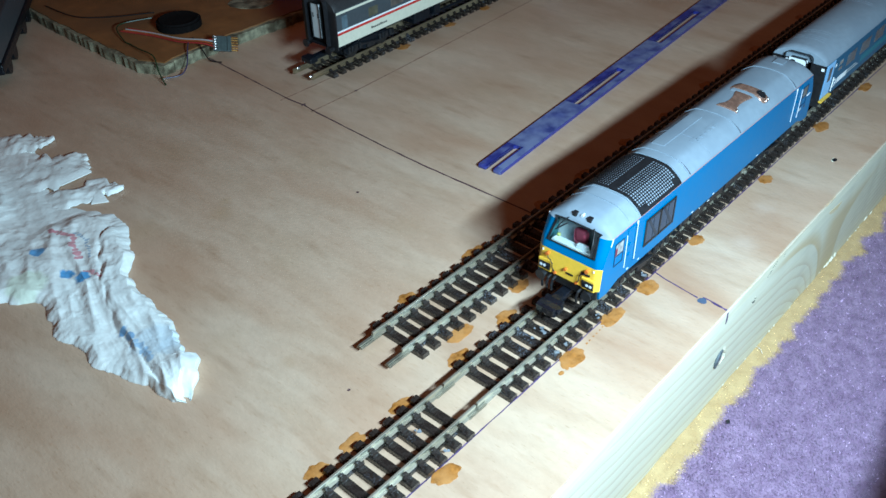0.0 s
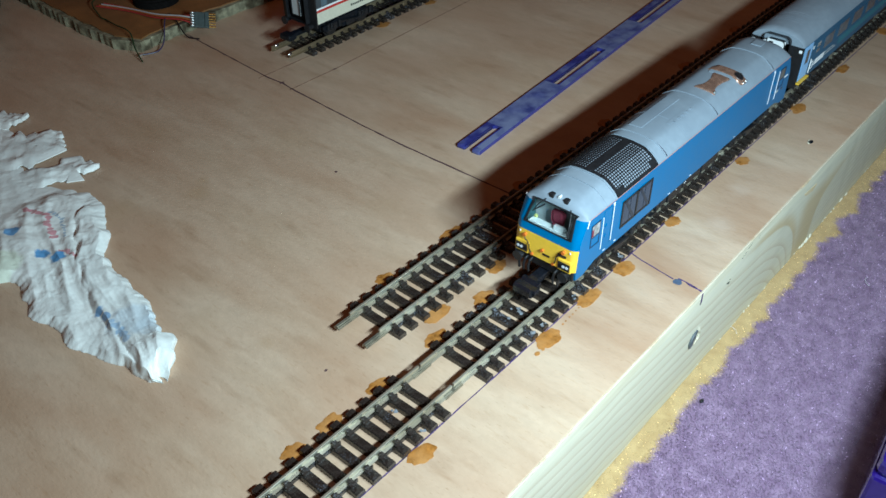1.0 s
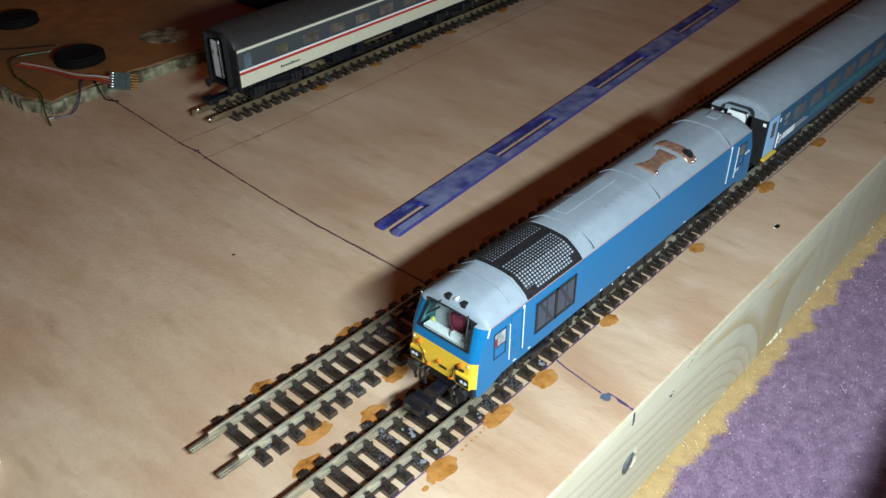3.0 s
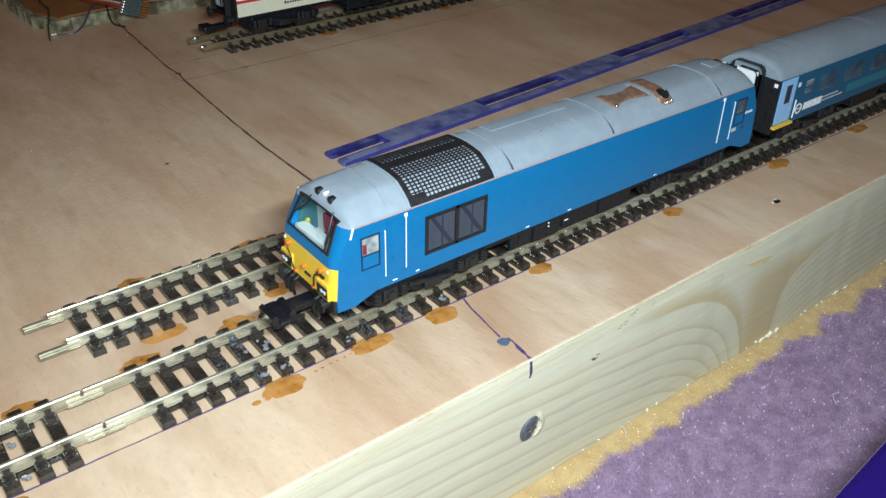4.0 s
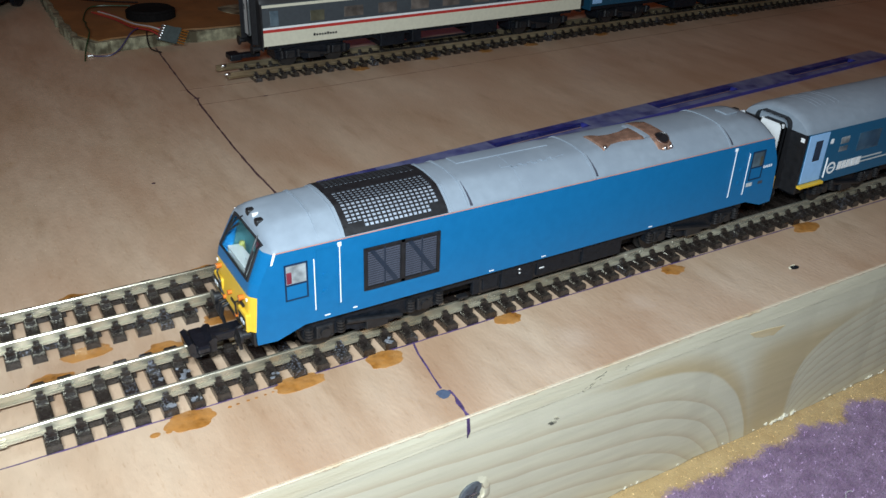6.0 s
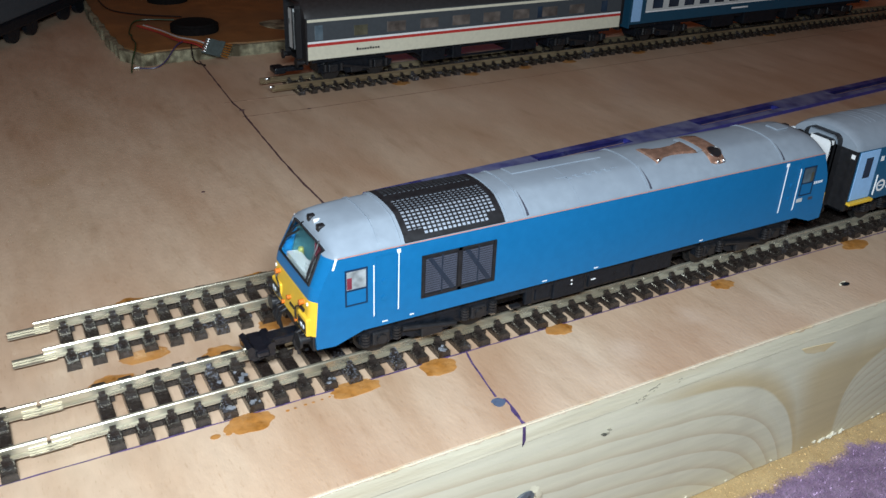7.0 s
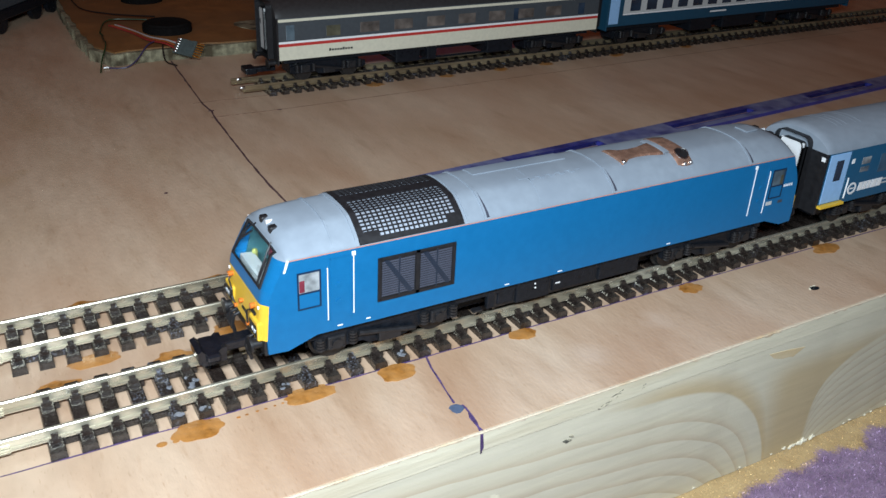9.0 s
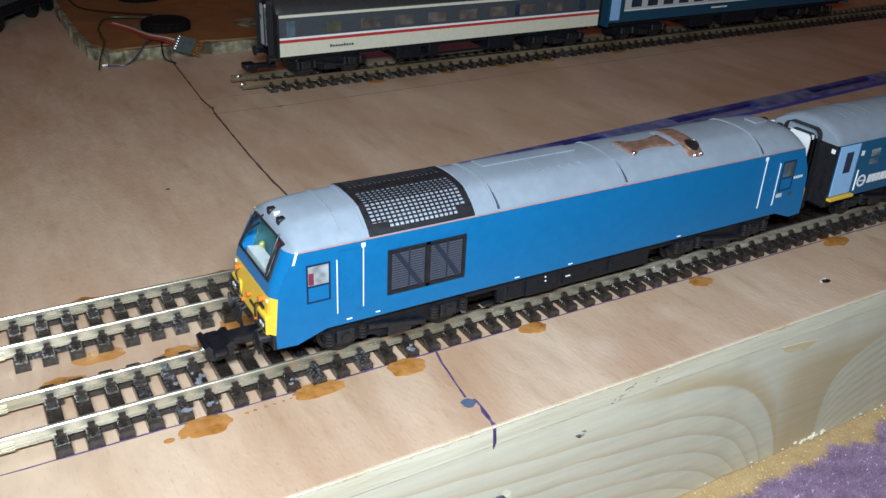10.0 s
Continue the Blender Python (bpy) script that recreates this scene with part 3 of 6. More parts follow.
def strip_mesh(points, width, z0=0.02, z1=0.06, ragged=0.0, seed=1):
    """A drawn line of a pen: a thin ribbon through points."""
    rng = random.Random(seed)
    fine = []
    for (xa, ya), (xb, yb) in zip(points, points[1:]):
        n = max(2, int(math.hypot(xb - xa, yb - ya) / 3))
        fine += [(xa + (xb - xa) * k / n, ya + (yb - ya) * k / n) for k in range(n)]
    fine.append(points[-1])
    left, right = [], []
    for i, (x, y) in enumerate(fine):
        xa, ya = fine[max(i - 1, 0)]
        xb, yb = fine[min(i + 1, len(fine) - 1)]
        d = math.hypot(xb - xa, yb - ya)
        nx, ny = -(yb - ya) / d, (xb - xa) / d
        w = width / 2 * (1 + rng.uniform(-ragged, ragged))
        o = rng.uniform(-ragged, ragged) * width * 0.4
        left.append((x + nx * (w + o), y + ny * (w + o)))
        right.append((x - nx * (w - o), y - ny * (w - o)))
    bm = bmesh.new()
    lows = [[(x, y, z0) for x, y in side] for side in (left, right)]
    highs = [[(x, y, z1) for x, y in side] for side in (left, right)]
    rows = [[lows[0][i], highs[0][i], highs[1][i], lows[1][i]] for i in range(len(fine))]
    vs = sheet(bm, rows, closed=True)
    bm.faces.new(vs[0])
    bm.faces.new(vs[-1][::-1])
    return bm


def build_board():
    board = thing("layout_baseboard", "plywood railway baseboard on a sawn pine batten", "baseboard", kind="structure")
    part("plywood_sheet", boxed(-420, 700, -29.6, 640, -3.95, 0, bevel=0.25), PLY, board)
    bm = bmesh.new()
    rows = []
    xs = np.arange(-420, 700.1, 5)
    rng = random.Random(4)
    wob = [rng.uniform(-0.25, 0.25) for _ in xs]
    for z, dy in ((-4.0, 0.0), (-20, 0.05), (-35.3, 0.1)):
        rows.append([(x, -29.7 + dy + w * 0.3, z + (w if z < -30 else 0)) for x, w in zip(xs, wob)])
    rows.append([(x, -9, -35.3) for x in xs])
    rows.append([(x, -9, -4.0) for x in xs])
    sheet(bm, rows + [rows[0]])
    part("batten", bm, PINE, board, "pale sawn pine batten with arched grain")
    part("veneer_edge", boxed(-420, 700, -29.9, -29.62, -3.9, -0.3), PLY_EDGE, board, "rough sawn plywood edge")
    rng = random.Random(31)
    bm = bmesh.new()
    n = 420
    deep = [rng.uniform(0.12, 0.3) + (rng.uniform(0.1, 0.45) if rng.random() < 0.3 else 0) for _ in range(n + 1)]
    rows = []
    for k in range(n + 1):
        x, out = -60 + 390 * k / n, -29.93 - rng.uniform(0, 0.1)
        rows.append([(x, -29.5, -0.02), (x, out + 0.15, 0.012 + 0.03 * rng.random()), (x, out, -0.1), (x, out, -deep[k]), (x, -29.5, -deep[k] - 0.05)])
    sheet(bm, rows, closed=True)
    part("scorched_rim", bm, SCORCH, board, "ragged orange-brown saw burn along the edge")
    # drawn lines and marks
    part("pen_line", strip_mesh([(39, 205), (37.2, 175), (35.7, 150), (36.2, 142), (35.4, 136), (33.6, 100), (33.0, 80), (33.6, 38), (33, 10), (32.6, -4)], 0.55, ragged=0.35), PENCIL, board, "wavering dark pen line across the board")
    part("pen_line", strip_mesh([(32.6, -6.5), (31.5, -11), (30.1, -21.4)], 0.34, z0=0.03, z1=0.08, ragged=0.4), INK, board, "purple pen stroke")
    part("pen_line", strip_mesh([(31.0, -22.4), (31.1, -24.5), (30.6, -27.5), (30.4, -29.5)], 0.62, z0=0.03, z1=0.08, ragged=0.5, seed=9), INK, board, "thick purple pen stroke")
    part("pen_line", strip_mesh([(-140, -7.1), (-44, -7.2), (0, -7.4), (68, -7.35), (130, -7.6), (200, -8.2), (420, -9.0)], 0.27, ragged=0.4, seed=3), INK, board, "thin purple guide line beside the rails")
    part("pencil_line", strip_mesh([(33, 151.9), (110, 151.0), (160, 151.5)], 0.5, ragged=0.3, seed=5), PENCIL_FAINT, board, "faint pencil guide line")
    part("pencil_line", strip_mesh([(34.5, 136.2), (56.4, 135.8), (120, 138.0), (231, 142.0), (420, 149)], 0.5, ragged=0.3, seed=6), PENCIL_FAINT, board, "faint pencil guide line")
    for x, y, r, s in ((29.7, -22.8, 1.15, 1.0), (36.3, 142.6, 1.0, 0.5), (56.6, 135.8, 0.9, 0.4), (8, 84, 0.45, 0.9), (-52, 24, 0.4, 0.8), (208, -21, 0.6, 0.5)):
        bm = bmesh.new()
        prism(bm, [(x + r * math.cos(a) * random.uniform(0.8, 1.2), y + s * r * math.sin(a) * random.uniform(0.8, 1.2)) for a in [0.5236 * k for k in range(12)]], "z", 0.02, 0.10)
        part("dark_mark", bm, DOT if x == 29.7 else PENCIL, board, "small dark mark on the plywood")
    # a drilled hole, its shade a flat black disc, with a bright torn rim
    bm = bmesh.new()
    prism(bm, [(120.4 + 1.25 * math.cos(a), -21.3 + 0.72 * math.sin(a)) for a in [0.3927 * k for k in range(16)]], "z", 0.02, 0.06)
    part("hole_shade", bm, SOOT, board, "flat black disc for the shaded inside of a small drilled hole in the plywood")
    bm = bmesh.new()
    turns = [0.9 + 0.22 * k for k in range(12)]
    sheet(bm, [[(120.4 + q * 1.25 * math.cos(a), -21.3 + q * 0.75 * math.sin(a), z) for a in turns] for q, z in ((0.95, 0.05), (1.08, 0.22), (1.3, 0.02))])
    part("torn_rim", bm, PLY_EDGE, board, "pale torn rim of the hole", smooth=True)
    # the run of ink over the edge, and marks on the batten
    bm = bmesh.new()
    prism(bm, [(30.0, -0.3), (30.5, -0.3), (30.8, -3.2), (30.3, -4.4)], "y", -30.06, -29.9)
    part("ink_run", bm, INK, board)
    rng = random.Random(8)
    for cx, cz, spread, lean, n in ((49.3, -8.3, 1.4, 0.15, 8), (57.2, -2.6, 2.6, 0.40, 14), (64.5, -2.4, 0.8, 0.1, 3)):
        bm = bmesh.new()
        for k in range(n):
            x, l = cx + rng.uniform(-1, 1) * spread, rng.uniform(0.3, 0.9)
            z = cz + (x - cx) * lean + rng.uniform(-0.6, 0.6)
            w = rng.uniform(0.05, 0.12)
            prism(bm, [(x - l / 2, z - l * lean / 2), (x, z - w + rng.uniform(-0.05, 0.05)), (x + l / 2, z + l * lean / 2), (x + 0.1, z + w)], "y", -29.98, -29.6)
        part("dark_knot", bm, KNOT, board, "small cluster of dark flecks in the wood")
    bm = bmesh.new()
    prism(bm, [(98.6, -5.5), (101, -5.7), (105.5, -6.2), (109.5, -6.8), (107.6, -7.6), (106.3, -8.3), (105.0, -7.9), (103, -7.8), (100.2, -6.9)], "y", -29.84, -29.5)
    part("tan_sliver", bm, material("bare_tan_wood", (0.60, 0.44, 0.23), rough=0.7, vary=0.18, scale=400, stretch=(0.3, 1, 1), second=(0.72, 0.60, 0.40), second_scale=150), board, "torn tan sliver in the pine face")
    # torn chips along the sawn lower edge, thickest where the grain runs out
    rng = random.Random(12)
    for k in range(40):
        x = rng.gauss(117.5, 2.2) if k < 10 else rng.uniform(40, 200)
        big = rng.uniform(0.5, 1.0) if k < 10 else rng.uniform(0.25, 0.6)
        bm = bmesh.new()
        turned = Matrix.Translation((x, -29.85, -34.9 + rng.uniform(-0.2, 0.5))) @ pose(0, 0, 0, 0, rng.uniform(-50, 20), rng.uniform(-20, 20))
        bmesh.ops.create_icosphere(bm, subdivisions=1, radius=1.0, matrix=turned @ Matrix.Diagonal((1.1 * big, 0.42 * big, 0.36 * big, 1)))
        for v in bm.verts:
            v.co += Vector((rng.uniform(-1, 1), rng.uniform(-1, 1), rng.uniform(-1, 1))) * 0.12 * big
        part("splinter", bm, PALE_CHIP, board)
    return board


def build_screw(x, z, r):
    """A cross-head screw, driven in at a slant so that the wood laps over its right rim."""
    s = thing("wood_screw", "countersunk grey cross-head screw sunk in the pine batten", "screw", group="screws in the batten")
    turns = [2 * math.pi * k / 32 for k in range(32)]
    tilt = Matrix.Translation((x, -29.8, z)) @ pose(0, 0, 0, 4, 0, 9)
    bm = bmesh.new()
    rows = [[(q * r * math.cos(a), d, q * r * math.sin(a)) for a in turns] for q, d in ((0.9, 0.6), (1.0, 0.1), (1.0, -0.05), (0.93, -0.16), (0.55, -0.2))]
    vs = sheet(bm, rows, closed=True)
    bm.faces.new(vs[-1])
    bm.transform(tilt)
    part("head", bm, SCREW, s, smooth=True)
    c, n = 0.10 * r, 0.66 * r
    bm = bmesh.new()
    prism(bm, [(-c, -n), (c, -n), (c, -c), (n, -c), (n, c), (c, c), (c, n), (-c, n), (-c, c), (-n, c), (-n, -c), (-c, -c)], "y", -0.235, -0.1)
    bm.transform(tilt @ pose(0, 0, 0, 0, 24, 0))
    part("cross_slot", bm, SLOT, s, "worn cross slot with bright edges")
    bm = bmesh.new()
    for a in (0.4, 2.2, 3.9):
        bmesh.ops.create_icosphere(bm, subdivisions=1, radius=0.13 * r, matrix=Matrix.Translation((0.17 * r * math.cos(a), -0.24, 0.17 * r * math.sin(a))) @ Matrix.Diagonal((1.5, 0.35, 0.6, 1)))
    bm.transform(tilt)
    part("bright_burr", bm, SOLDER, s, smooth=True)
    bm = bmesh.new()
    rng = random.Random(5)
    rows = []
    for k in range(25):
        a = -1.25 + 2.5 * k / 24
        e = math.cos((k - 12) / 12 * 1.5)
        j = rng.uniform(0.95, 1.05)
        rows.append([(x + q * r * j * math.cos(a), -29.7 - d * e, z + q * r * j * math.sin(a)) for q, d in ((0.98 - 0.16 * e, 0.05), (1.0 - 0.14 * e, 0.55), (1.10, 0.50), (1.34, 0.04))])
    sheet(bm, rows)
    part("crushed_rim", bm, PINE, s, "raised splintered wood lapping over the screw", smooth=True)


# ---------------------------------------------------------------- track
PITCH = 4.41
RAIL_TOP = 3.45
RAILS = (-4.85, 4.85)


def rail_outline(y):
    return [(y - 0.72, 1.45), (y + 0.72, 1.45), (y + 0.72, 1.62), (y + 0.14, 1.85), (y + 0.14, 2.7), (y + 0.33, 2.88), (y + 0.33, 3.3), (y + 0.22, RAIL_TOP), (y - 0.22, RAIL_TOP), (y - 0.33, 3.3), (y - 0.33, 2.88), (y - 0.14, 2.7), (y - 0.14, 1.85), (y - 0.72, 1.62)]


def sleeper_mesh():
    bm = bmesh.new()
    prism(bm, [(-1.25, 0.0), (1.25, 0.0), (1.15, 1.2), (0.95, 1.42), (-0.95, 1.42), (-1.15, 1.2)], "y", -8.7, 8.7)
    for y in RAILS:
        for s in (-1, 1):
            # chair: a sloped base, and the clip that grips the rail's foot
            prism(bm, [(y + s * 2.15, 1.4), (y + s * 2.05, 1.8), (y + s * 0.95, 2.1), (y + s * 0.75, 1.4)], "x", -0.8, 0.8)
            prism(bm, [(y + s * 1.35, 1.85), (y + s * 1.15, 2.55), (y + s * 0.62, 2.75), (y + s * 0.42, 2.4), (y + s * 0.42, 1.95)], "x", -0.5, 0.5)
    return bm


def build_track(label, origin, turn, rails, sleepers, metal):
    """rails: the start and end of each rail; sleepers: their start and number."""
    t = thing("railway_track", label, "model track", group="model tracks", at=origin, turn=turn)
    for y, (a, b) in zip(RAILS, rails):
        part("rail", prism(bmesh.new(), rail_outline(y), "x", a, b), metal, t)
    bm = bmesh.new()
    first = None
    start, count = sleepers
    for k in range(count):
        x = start + PITCH * k
        if first is None:
            first = part("sleeper", sleeper_mesh(), SLEEPER, t)
            first.location = (x * MM, 0, 0)
        else:
            shared("sleeper", first, t, pose((x + random.uniform(-0.12, 0.12)) * MM, random.uniform(-0.1, 0.1) * MM, 0, 0, 0, random.uniform(-0.8, 0.8)))
    # broken webs that tie the sleepers under each rail
    rng = random.Random(count)
    for y in RAILS:
        for k in range(count - 1):
            x = start + PITCH * k
            if rng.random() < 0.3:
                box(bm, x, x + PITCH * 0.42, y - 0.9, y + 0.9, 0.3, 1.25)
            else:
                box(bm, x, x + PITCH, y - 0.9, y + 0.9, 0.3, 1.25)
    part("sleeper_web", bm, SLEEPER, t)
    return t


def build_joiner(t, x0, x1, y):
    """A folded metal joiner that clasps the rail's foot."""
    bm = bmesh.new()
    for s in (-1, 1):
        box(bm, x0, x1, y + s * 0.14, y + s * 0.30, 1.75, 2.35)
        box(bm, x0, x1, y + s * 0.44, y + s * 0.86, 1.62, 1.8)
    box(bm, x0, x1, y - 0.86, y + 0.86, 1.25, 1.45)
    part("rail_joiner", bm, JOINER, t, "folded metal rail joiner")


def build_tracks():
    build_track("near model track with black plastic sleepers and bright rails", (0, 1.5, 0), 0, ((-38.2, 460), (-38.6, 460)), (-29.5, 103), RAIL)
    t = build_track("short model track butted to the near line", (0, 1.5, 0), 0, ((-190, -38.8), (-190, -39.2)), (-44.6 - PITCH * 30, 31), RAIL)
    for y in RAILS:
        build_joiner(t, -41.5, -35.6, y)
    t = build_track("second model track ending in bare rail ends", (0, 26.4, 0), 0, ((-36.5, 460), (-37.0, 460)), (-32.2, 104), RAIL)
    for y in RAILS:
        build_joiner(t, -41.6, -34.5, y)
    t = build_track("far model track under the parked coaches", (50.5, 158.6, 0), 1.0, ((-0.5, 470), (-1.2, 470)), (9.0, 98), RAIL_DULL)
    for y in RAILS:
        bm = bmesh.new()
        bmesh.ops.create_icosphere(bm, subdivisions=2, radius=0.8, matrix=Matrix.Translation((0.6 + y * 0.2, y, 2.9)) @ Matrix.Diagonal((1.5, 0.8, 0.9, 1)))
        part("solder_blob", bm, SOLDER, t, "bright blob of solder on the rail end", smooth=True)


def build_flecks():
    """Chips of pale dried flux on the sleepers."""
    rng = random.Random(21)
    for k in range(34):
        n = rng.choice((4, 5, 5, 6, 8, 13, -5))
        x = -29.5 + PITCH * n + rng.uniform(-0.9, 0.9)
        y = 1.5 + rng.choice((rng.uniform(-2.6, 2.6), rng.uniform(-8.4, -7.1)))
        r = rng.uniform(0.2, 0.6)
        bm = bmesh.new()
        prism(bm, [(x + r * math.cos(a) * rng.uniform(0.5, 1.2), y + 0.8 * r * math.sin(a) * rng.uniform(0.5, 1.4)) for a in [0.785 * i for i in range(8)]], "z", 1.41, 1.41 + rng.uniform(0.06, 0.25))
        tagged(part("flux_fleck", bm, FLUX), "pale fleck of dried flux on a black sleeper", "fleck", group="flux flecks")


def build_stains():
    """Amber drops of glue that crept out beside the sleepers."""
    near = [(-72.8, 11.4), (-62.2, 11.8), (-47.4, 11.3), (-27.2, 11.2), (-8.0, 12.0), (-55.4, -9.3), (-9.7, -9.2), (9.6, -8.5), (25.6, -9.4), (52.8, -8.7), (95.4, -9.4), (139, -9.2), (178.5, -9.6), (222, -9.5)]
    second = [(-19.2, 36.2), (7.5, 35.7), (39.3, 35.7), (60.8, 36.0), (87.5, 36.0), (112, 35.6), (143.5, 36.4), (185, 36.5), (228, 36.5), (-20.6, 17.2), (4.3, 17.3)]
    far = [(97, 150.2), (127, 150.4), (151, 151), (173, 151.4), (210, 152.2), (250, 153), (290, 154)]
    for k, (x, y) in enumerate(near + second + far):
        rng = random.Random(k * 3 + 1)
        rx, ry = rng.uniform(2.9, 4.7), rng.uniform(1.9, 2.8)
        n = 36
        radii = [rng.uniform(0.72, 1.22) for _ in range(n)]
        radii = [(0.6 * radii[i - 1] + radii[i] + 0.6 * radii[(i + 1) % n]) / 2.2 for i in range(n)]
        bm = bmesh.new()
        outer = [(x + rx * r * math.cos(a), y + ry * r * math.sin(a)) for r, a in zip(radii, [2 * math.pi * i / n for i in range(n)])]
        inner = [(x + 0.75 * (p - x), y + 0.75 * (q - y)) for p, q in outer]
        rows = [[(p, q, 0.0) for p, q in outer], [(p, q, 0.05) for p, q in outer], [(p, q, 0.13) for p, q in inner]]
        vs = sheet(bm, rows, closed=True)
        bm.faces.new(vs[-1])
        tagged(part("glue_stain", bm, STAIN, smooth=True), "dried amber glue stain beside the sleepers", "glue stain", group="glue stains")
    for k, (x, y, r) in enumerate(((-15.4, -10.4, 0.85), (-13.3, -10.6, 0.55), (-3, -9.2, 0.35), (-1.6, -9.1, 0.3), (0.2, -9.0, 0.3), (1.6, -9.0, 0.3), (3.2, -8.9, 0.25), (4.6, -8.8, 0.25))):
        bm = bmesh.new()
        prism(bm, [(x + r * math.cos(a), y + 0.7 * r * math.sin(a)) for a in [0.6283 * i for i in range(10)]], "z", 0, 0.07)
        tagged(part("glue_stain", bm, STAIN), "tiny splash of amber glue", "glue stain", group="glue stains")


# ---------------------------------------------------------------- locomotive
HALF, CANT, CROWN = 9.2, 26.6, 30.9
US = [math.sin(radians(a)) for a in range(-90, 91, 6)]


def roof_z(y, h=1.0):
    u = min(1.0, abs(y) / HALF)
    round_ = max(0.0, 1 - u ** 2.2) ** 0.6
    facet = min(1 - 0.06 * u, (1 - u) / 0.48)
    return CANT + (CROWN - CANT) * h * (0.62 * round_ + 0.38 * facet)


def chamfer(u):
    return 1.1 * max(0.0, (abs(u) - 0.84) / 0.16) ** 1.3


def nose_row(z, x, pinch=1.0):
    """A level line over the flat nose, with chamfered corners; pinch draws the windscreen's sides in."""
    return [(x + chamfer(u), HALF * u * (pinch if abs(u) < 0.7 else pinch + (1 - pinch) * (abs(u) - 0.67) / 0.33), z) for u in US]


def brow_row(h, centre, edge):
    return [(centre + (edge - centre) * abs(u) ** 2.2, HALF * u, roof_z(HALF * u, h)) for u in US]


def arc(bm, x0, x1, ya, yb, lift, thick=0.15, steps=10):
    """A strip that follows the roof's curve from ya to yb."""
    rows = []
    for k in range(steps + 1):
        y = ya + (yb - ya) * k / steps
        e = 0.05
        dz = (roof_z(y + e) - roof_z(y - e)) / (2 * e)
        dz = max(-3.0, min(3.0, dz))
        n = Vector((0, -dz, 1)).normalized()
        p, q = Vector((0, y, roof_z(y))) + n * (lift - thick), Vector((0, y, roof_z(y))) + n * lift
        rows.append([(x0, p.y, p.z), (x0, q.y, q.z), (x1, q.y, q.z), (x1, p.y, p.z)])
    vs = sheet(bm, rows, closed=True)
    bm.faces.new(vs[0])
    bm.faces.new(vs[-1][::-1])
    return bm


def mirrored(bm, back):
    """Turns a cab end into the other one, end for end."""
    if back:
        bm.transform(Matrix.Translation((126.2, 0, 0)) @ Matrix.Rotation(math.pi, 4, "Z"))
    return bm


def build_cab_end(loco, back):
    rows = {
        "foot": nose_row(12.6, 0.3), "mid": nose_row(16.0, 0.6), "belt": nose_row(19.2, 0.87), "ledge": nose_row(20.2, 1.05),
        "sill": nose_row(21.5, 1.45), "cant": nose_row(CANT, 3.85, 0.86)}
    brow = brow_row(0.42, 4.6, 5.1)
    rows["head"] = [tuple(a + (b - a) * 0.55 for a, b in zip(p, q)) for p, q in zip(rows["cant"], brow)]
    # yellow warning panel
    bm = bmesh.new()
    sheet(bm, [rows["foot"], rows["mid"], rows["belt"]])
    part("warning_panel", mirrored(bm, back), YELLOW, loco, "bright yellow warning panel on the nose", smooth=True)
    # blue nose with the windscreen's opening
    bm = bmesh.new()
    sheet(bm, [rows["belt"], rows["ledge"], rows["sill"]])
    lo, hi = 7, len(US) - 8
    for a, b in (("sill", "cant"),):
        sheet(bm, [rows[a][:lo + 1], rows[b][:lo + 1]])
        sheet(bm, [rows[a][hi:], rows[b][hi:]])
    part("nose", mirrored(bm, back), BLUE, loco, smooth=True)
    bm = bmesh.new()
    sheet(bm, [rows["cant"][:lo + 1], rows["head"][:lo + 1], brow[:lo + 1]])
    sheet(bm, [rows["cant"][hi:], rows["head"][hi:], brow[hi:]])
    sheet(bm, [rows["head"][lo:hi + 1], brow[lo:hi + 1]])
    sheet(bm, [brow, brow_row(0.66, 5.25, 5.4), brow_row(0.80, 6.3, 6.2), brow_row(0.89, 8.2, 8.0), brow_row(0.955, 11.6, 11.6), brow_row(1.0, 17.4, 17.4)])
    part("cab_roof", mirrored(bm, back), ROOF, loco, smooth=True)
    # windscreen
    screen = bmesh.new()
    sheet(screen, [rows["sill"][lo:hi + 1], rows["cant"][lo:hi + 1], rows["head"][lo:hi + 1]])
    solid(screen, 0.15)
    pane = part("windscreen", mirrored(screen, back), GLASS, loco, "clear raked windscreen")
    pane.visible_shadow = False
    loop = rows["sill"][lo:hi + 1] + [rows["cant"][hi]] + rows["head"][lo:hi + 1][::-1] + [rows["cant"][lo]]
    mid = Vector((2.75, 0, 24.4))
    bm = bmesh.new()
    rings = []
    for grow, out in ((0.95, 0.0), (0.95, 0.26), (1.035, 0.28), (1.045, 0.0)):
        rings.append([tuple(mid + (Vector(p) - mid) * grow + Vector((-0.9, 0, 0.4)) * out) for p in loop])
    sheet(bm, rings, closed=True)
    part("windscreen_frame", mirrored(bm, back), BLACK, pane, "black rubber windscreen surround")
    for arm, blade in (([(4.5, -4.3, 28.0), (3.6, -4.9, 26.8), (2.5, -5.4, 24.8), (1.6, -5.6, 22.8)], [(3.1, -5.7, 26.0), (1.3, -5.9, 22.0)]), ([(4.5, 3.0, 28.2), (3.8, 3.8, 27.4), (3.2, 4.5, 26.4), (2.6, 5.0, 25.2)], [(3.7, 2.8, 27.0), (2.4, 5.4, 24.6)])):
        bm = bmesh.new()
        tube(bm, arm, 0.15, 6)
        tube(bm, blade, 0.2, 6)
        part("wiper", mirrored(bm, back), BLACK, pane)
    # cab inside
    bm = bmesh.new()
    prism(bm, [(-8.5, 17), (8.5, 17), (8.5, 26.2), (5.5, 28.2), (-5.5, 28.2), (-8.5, 26.2)], "x", 8.4, 8.8)
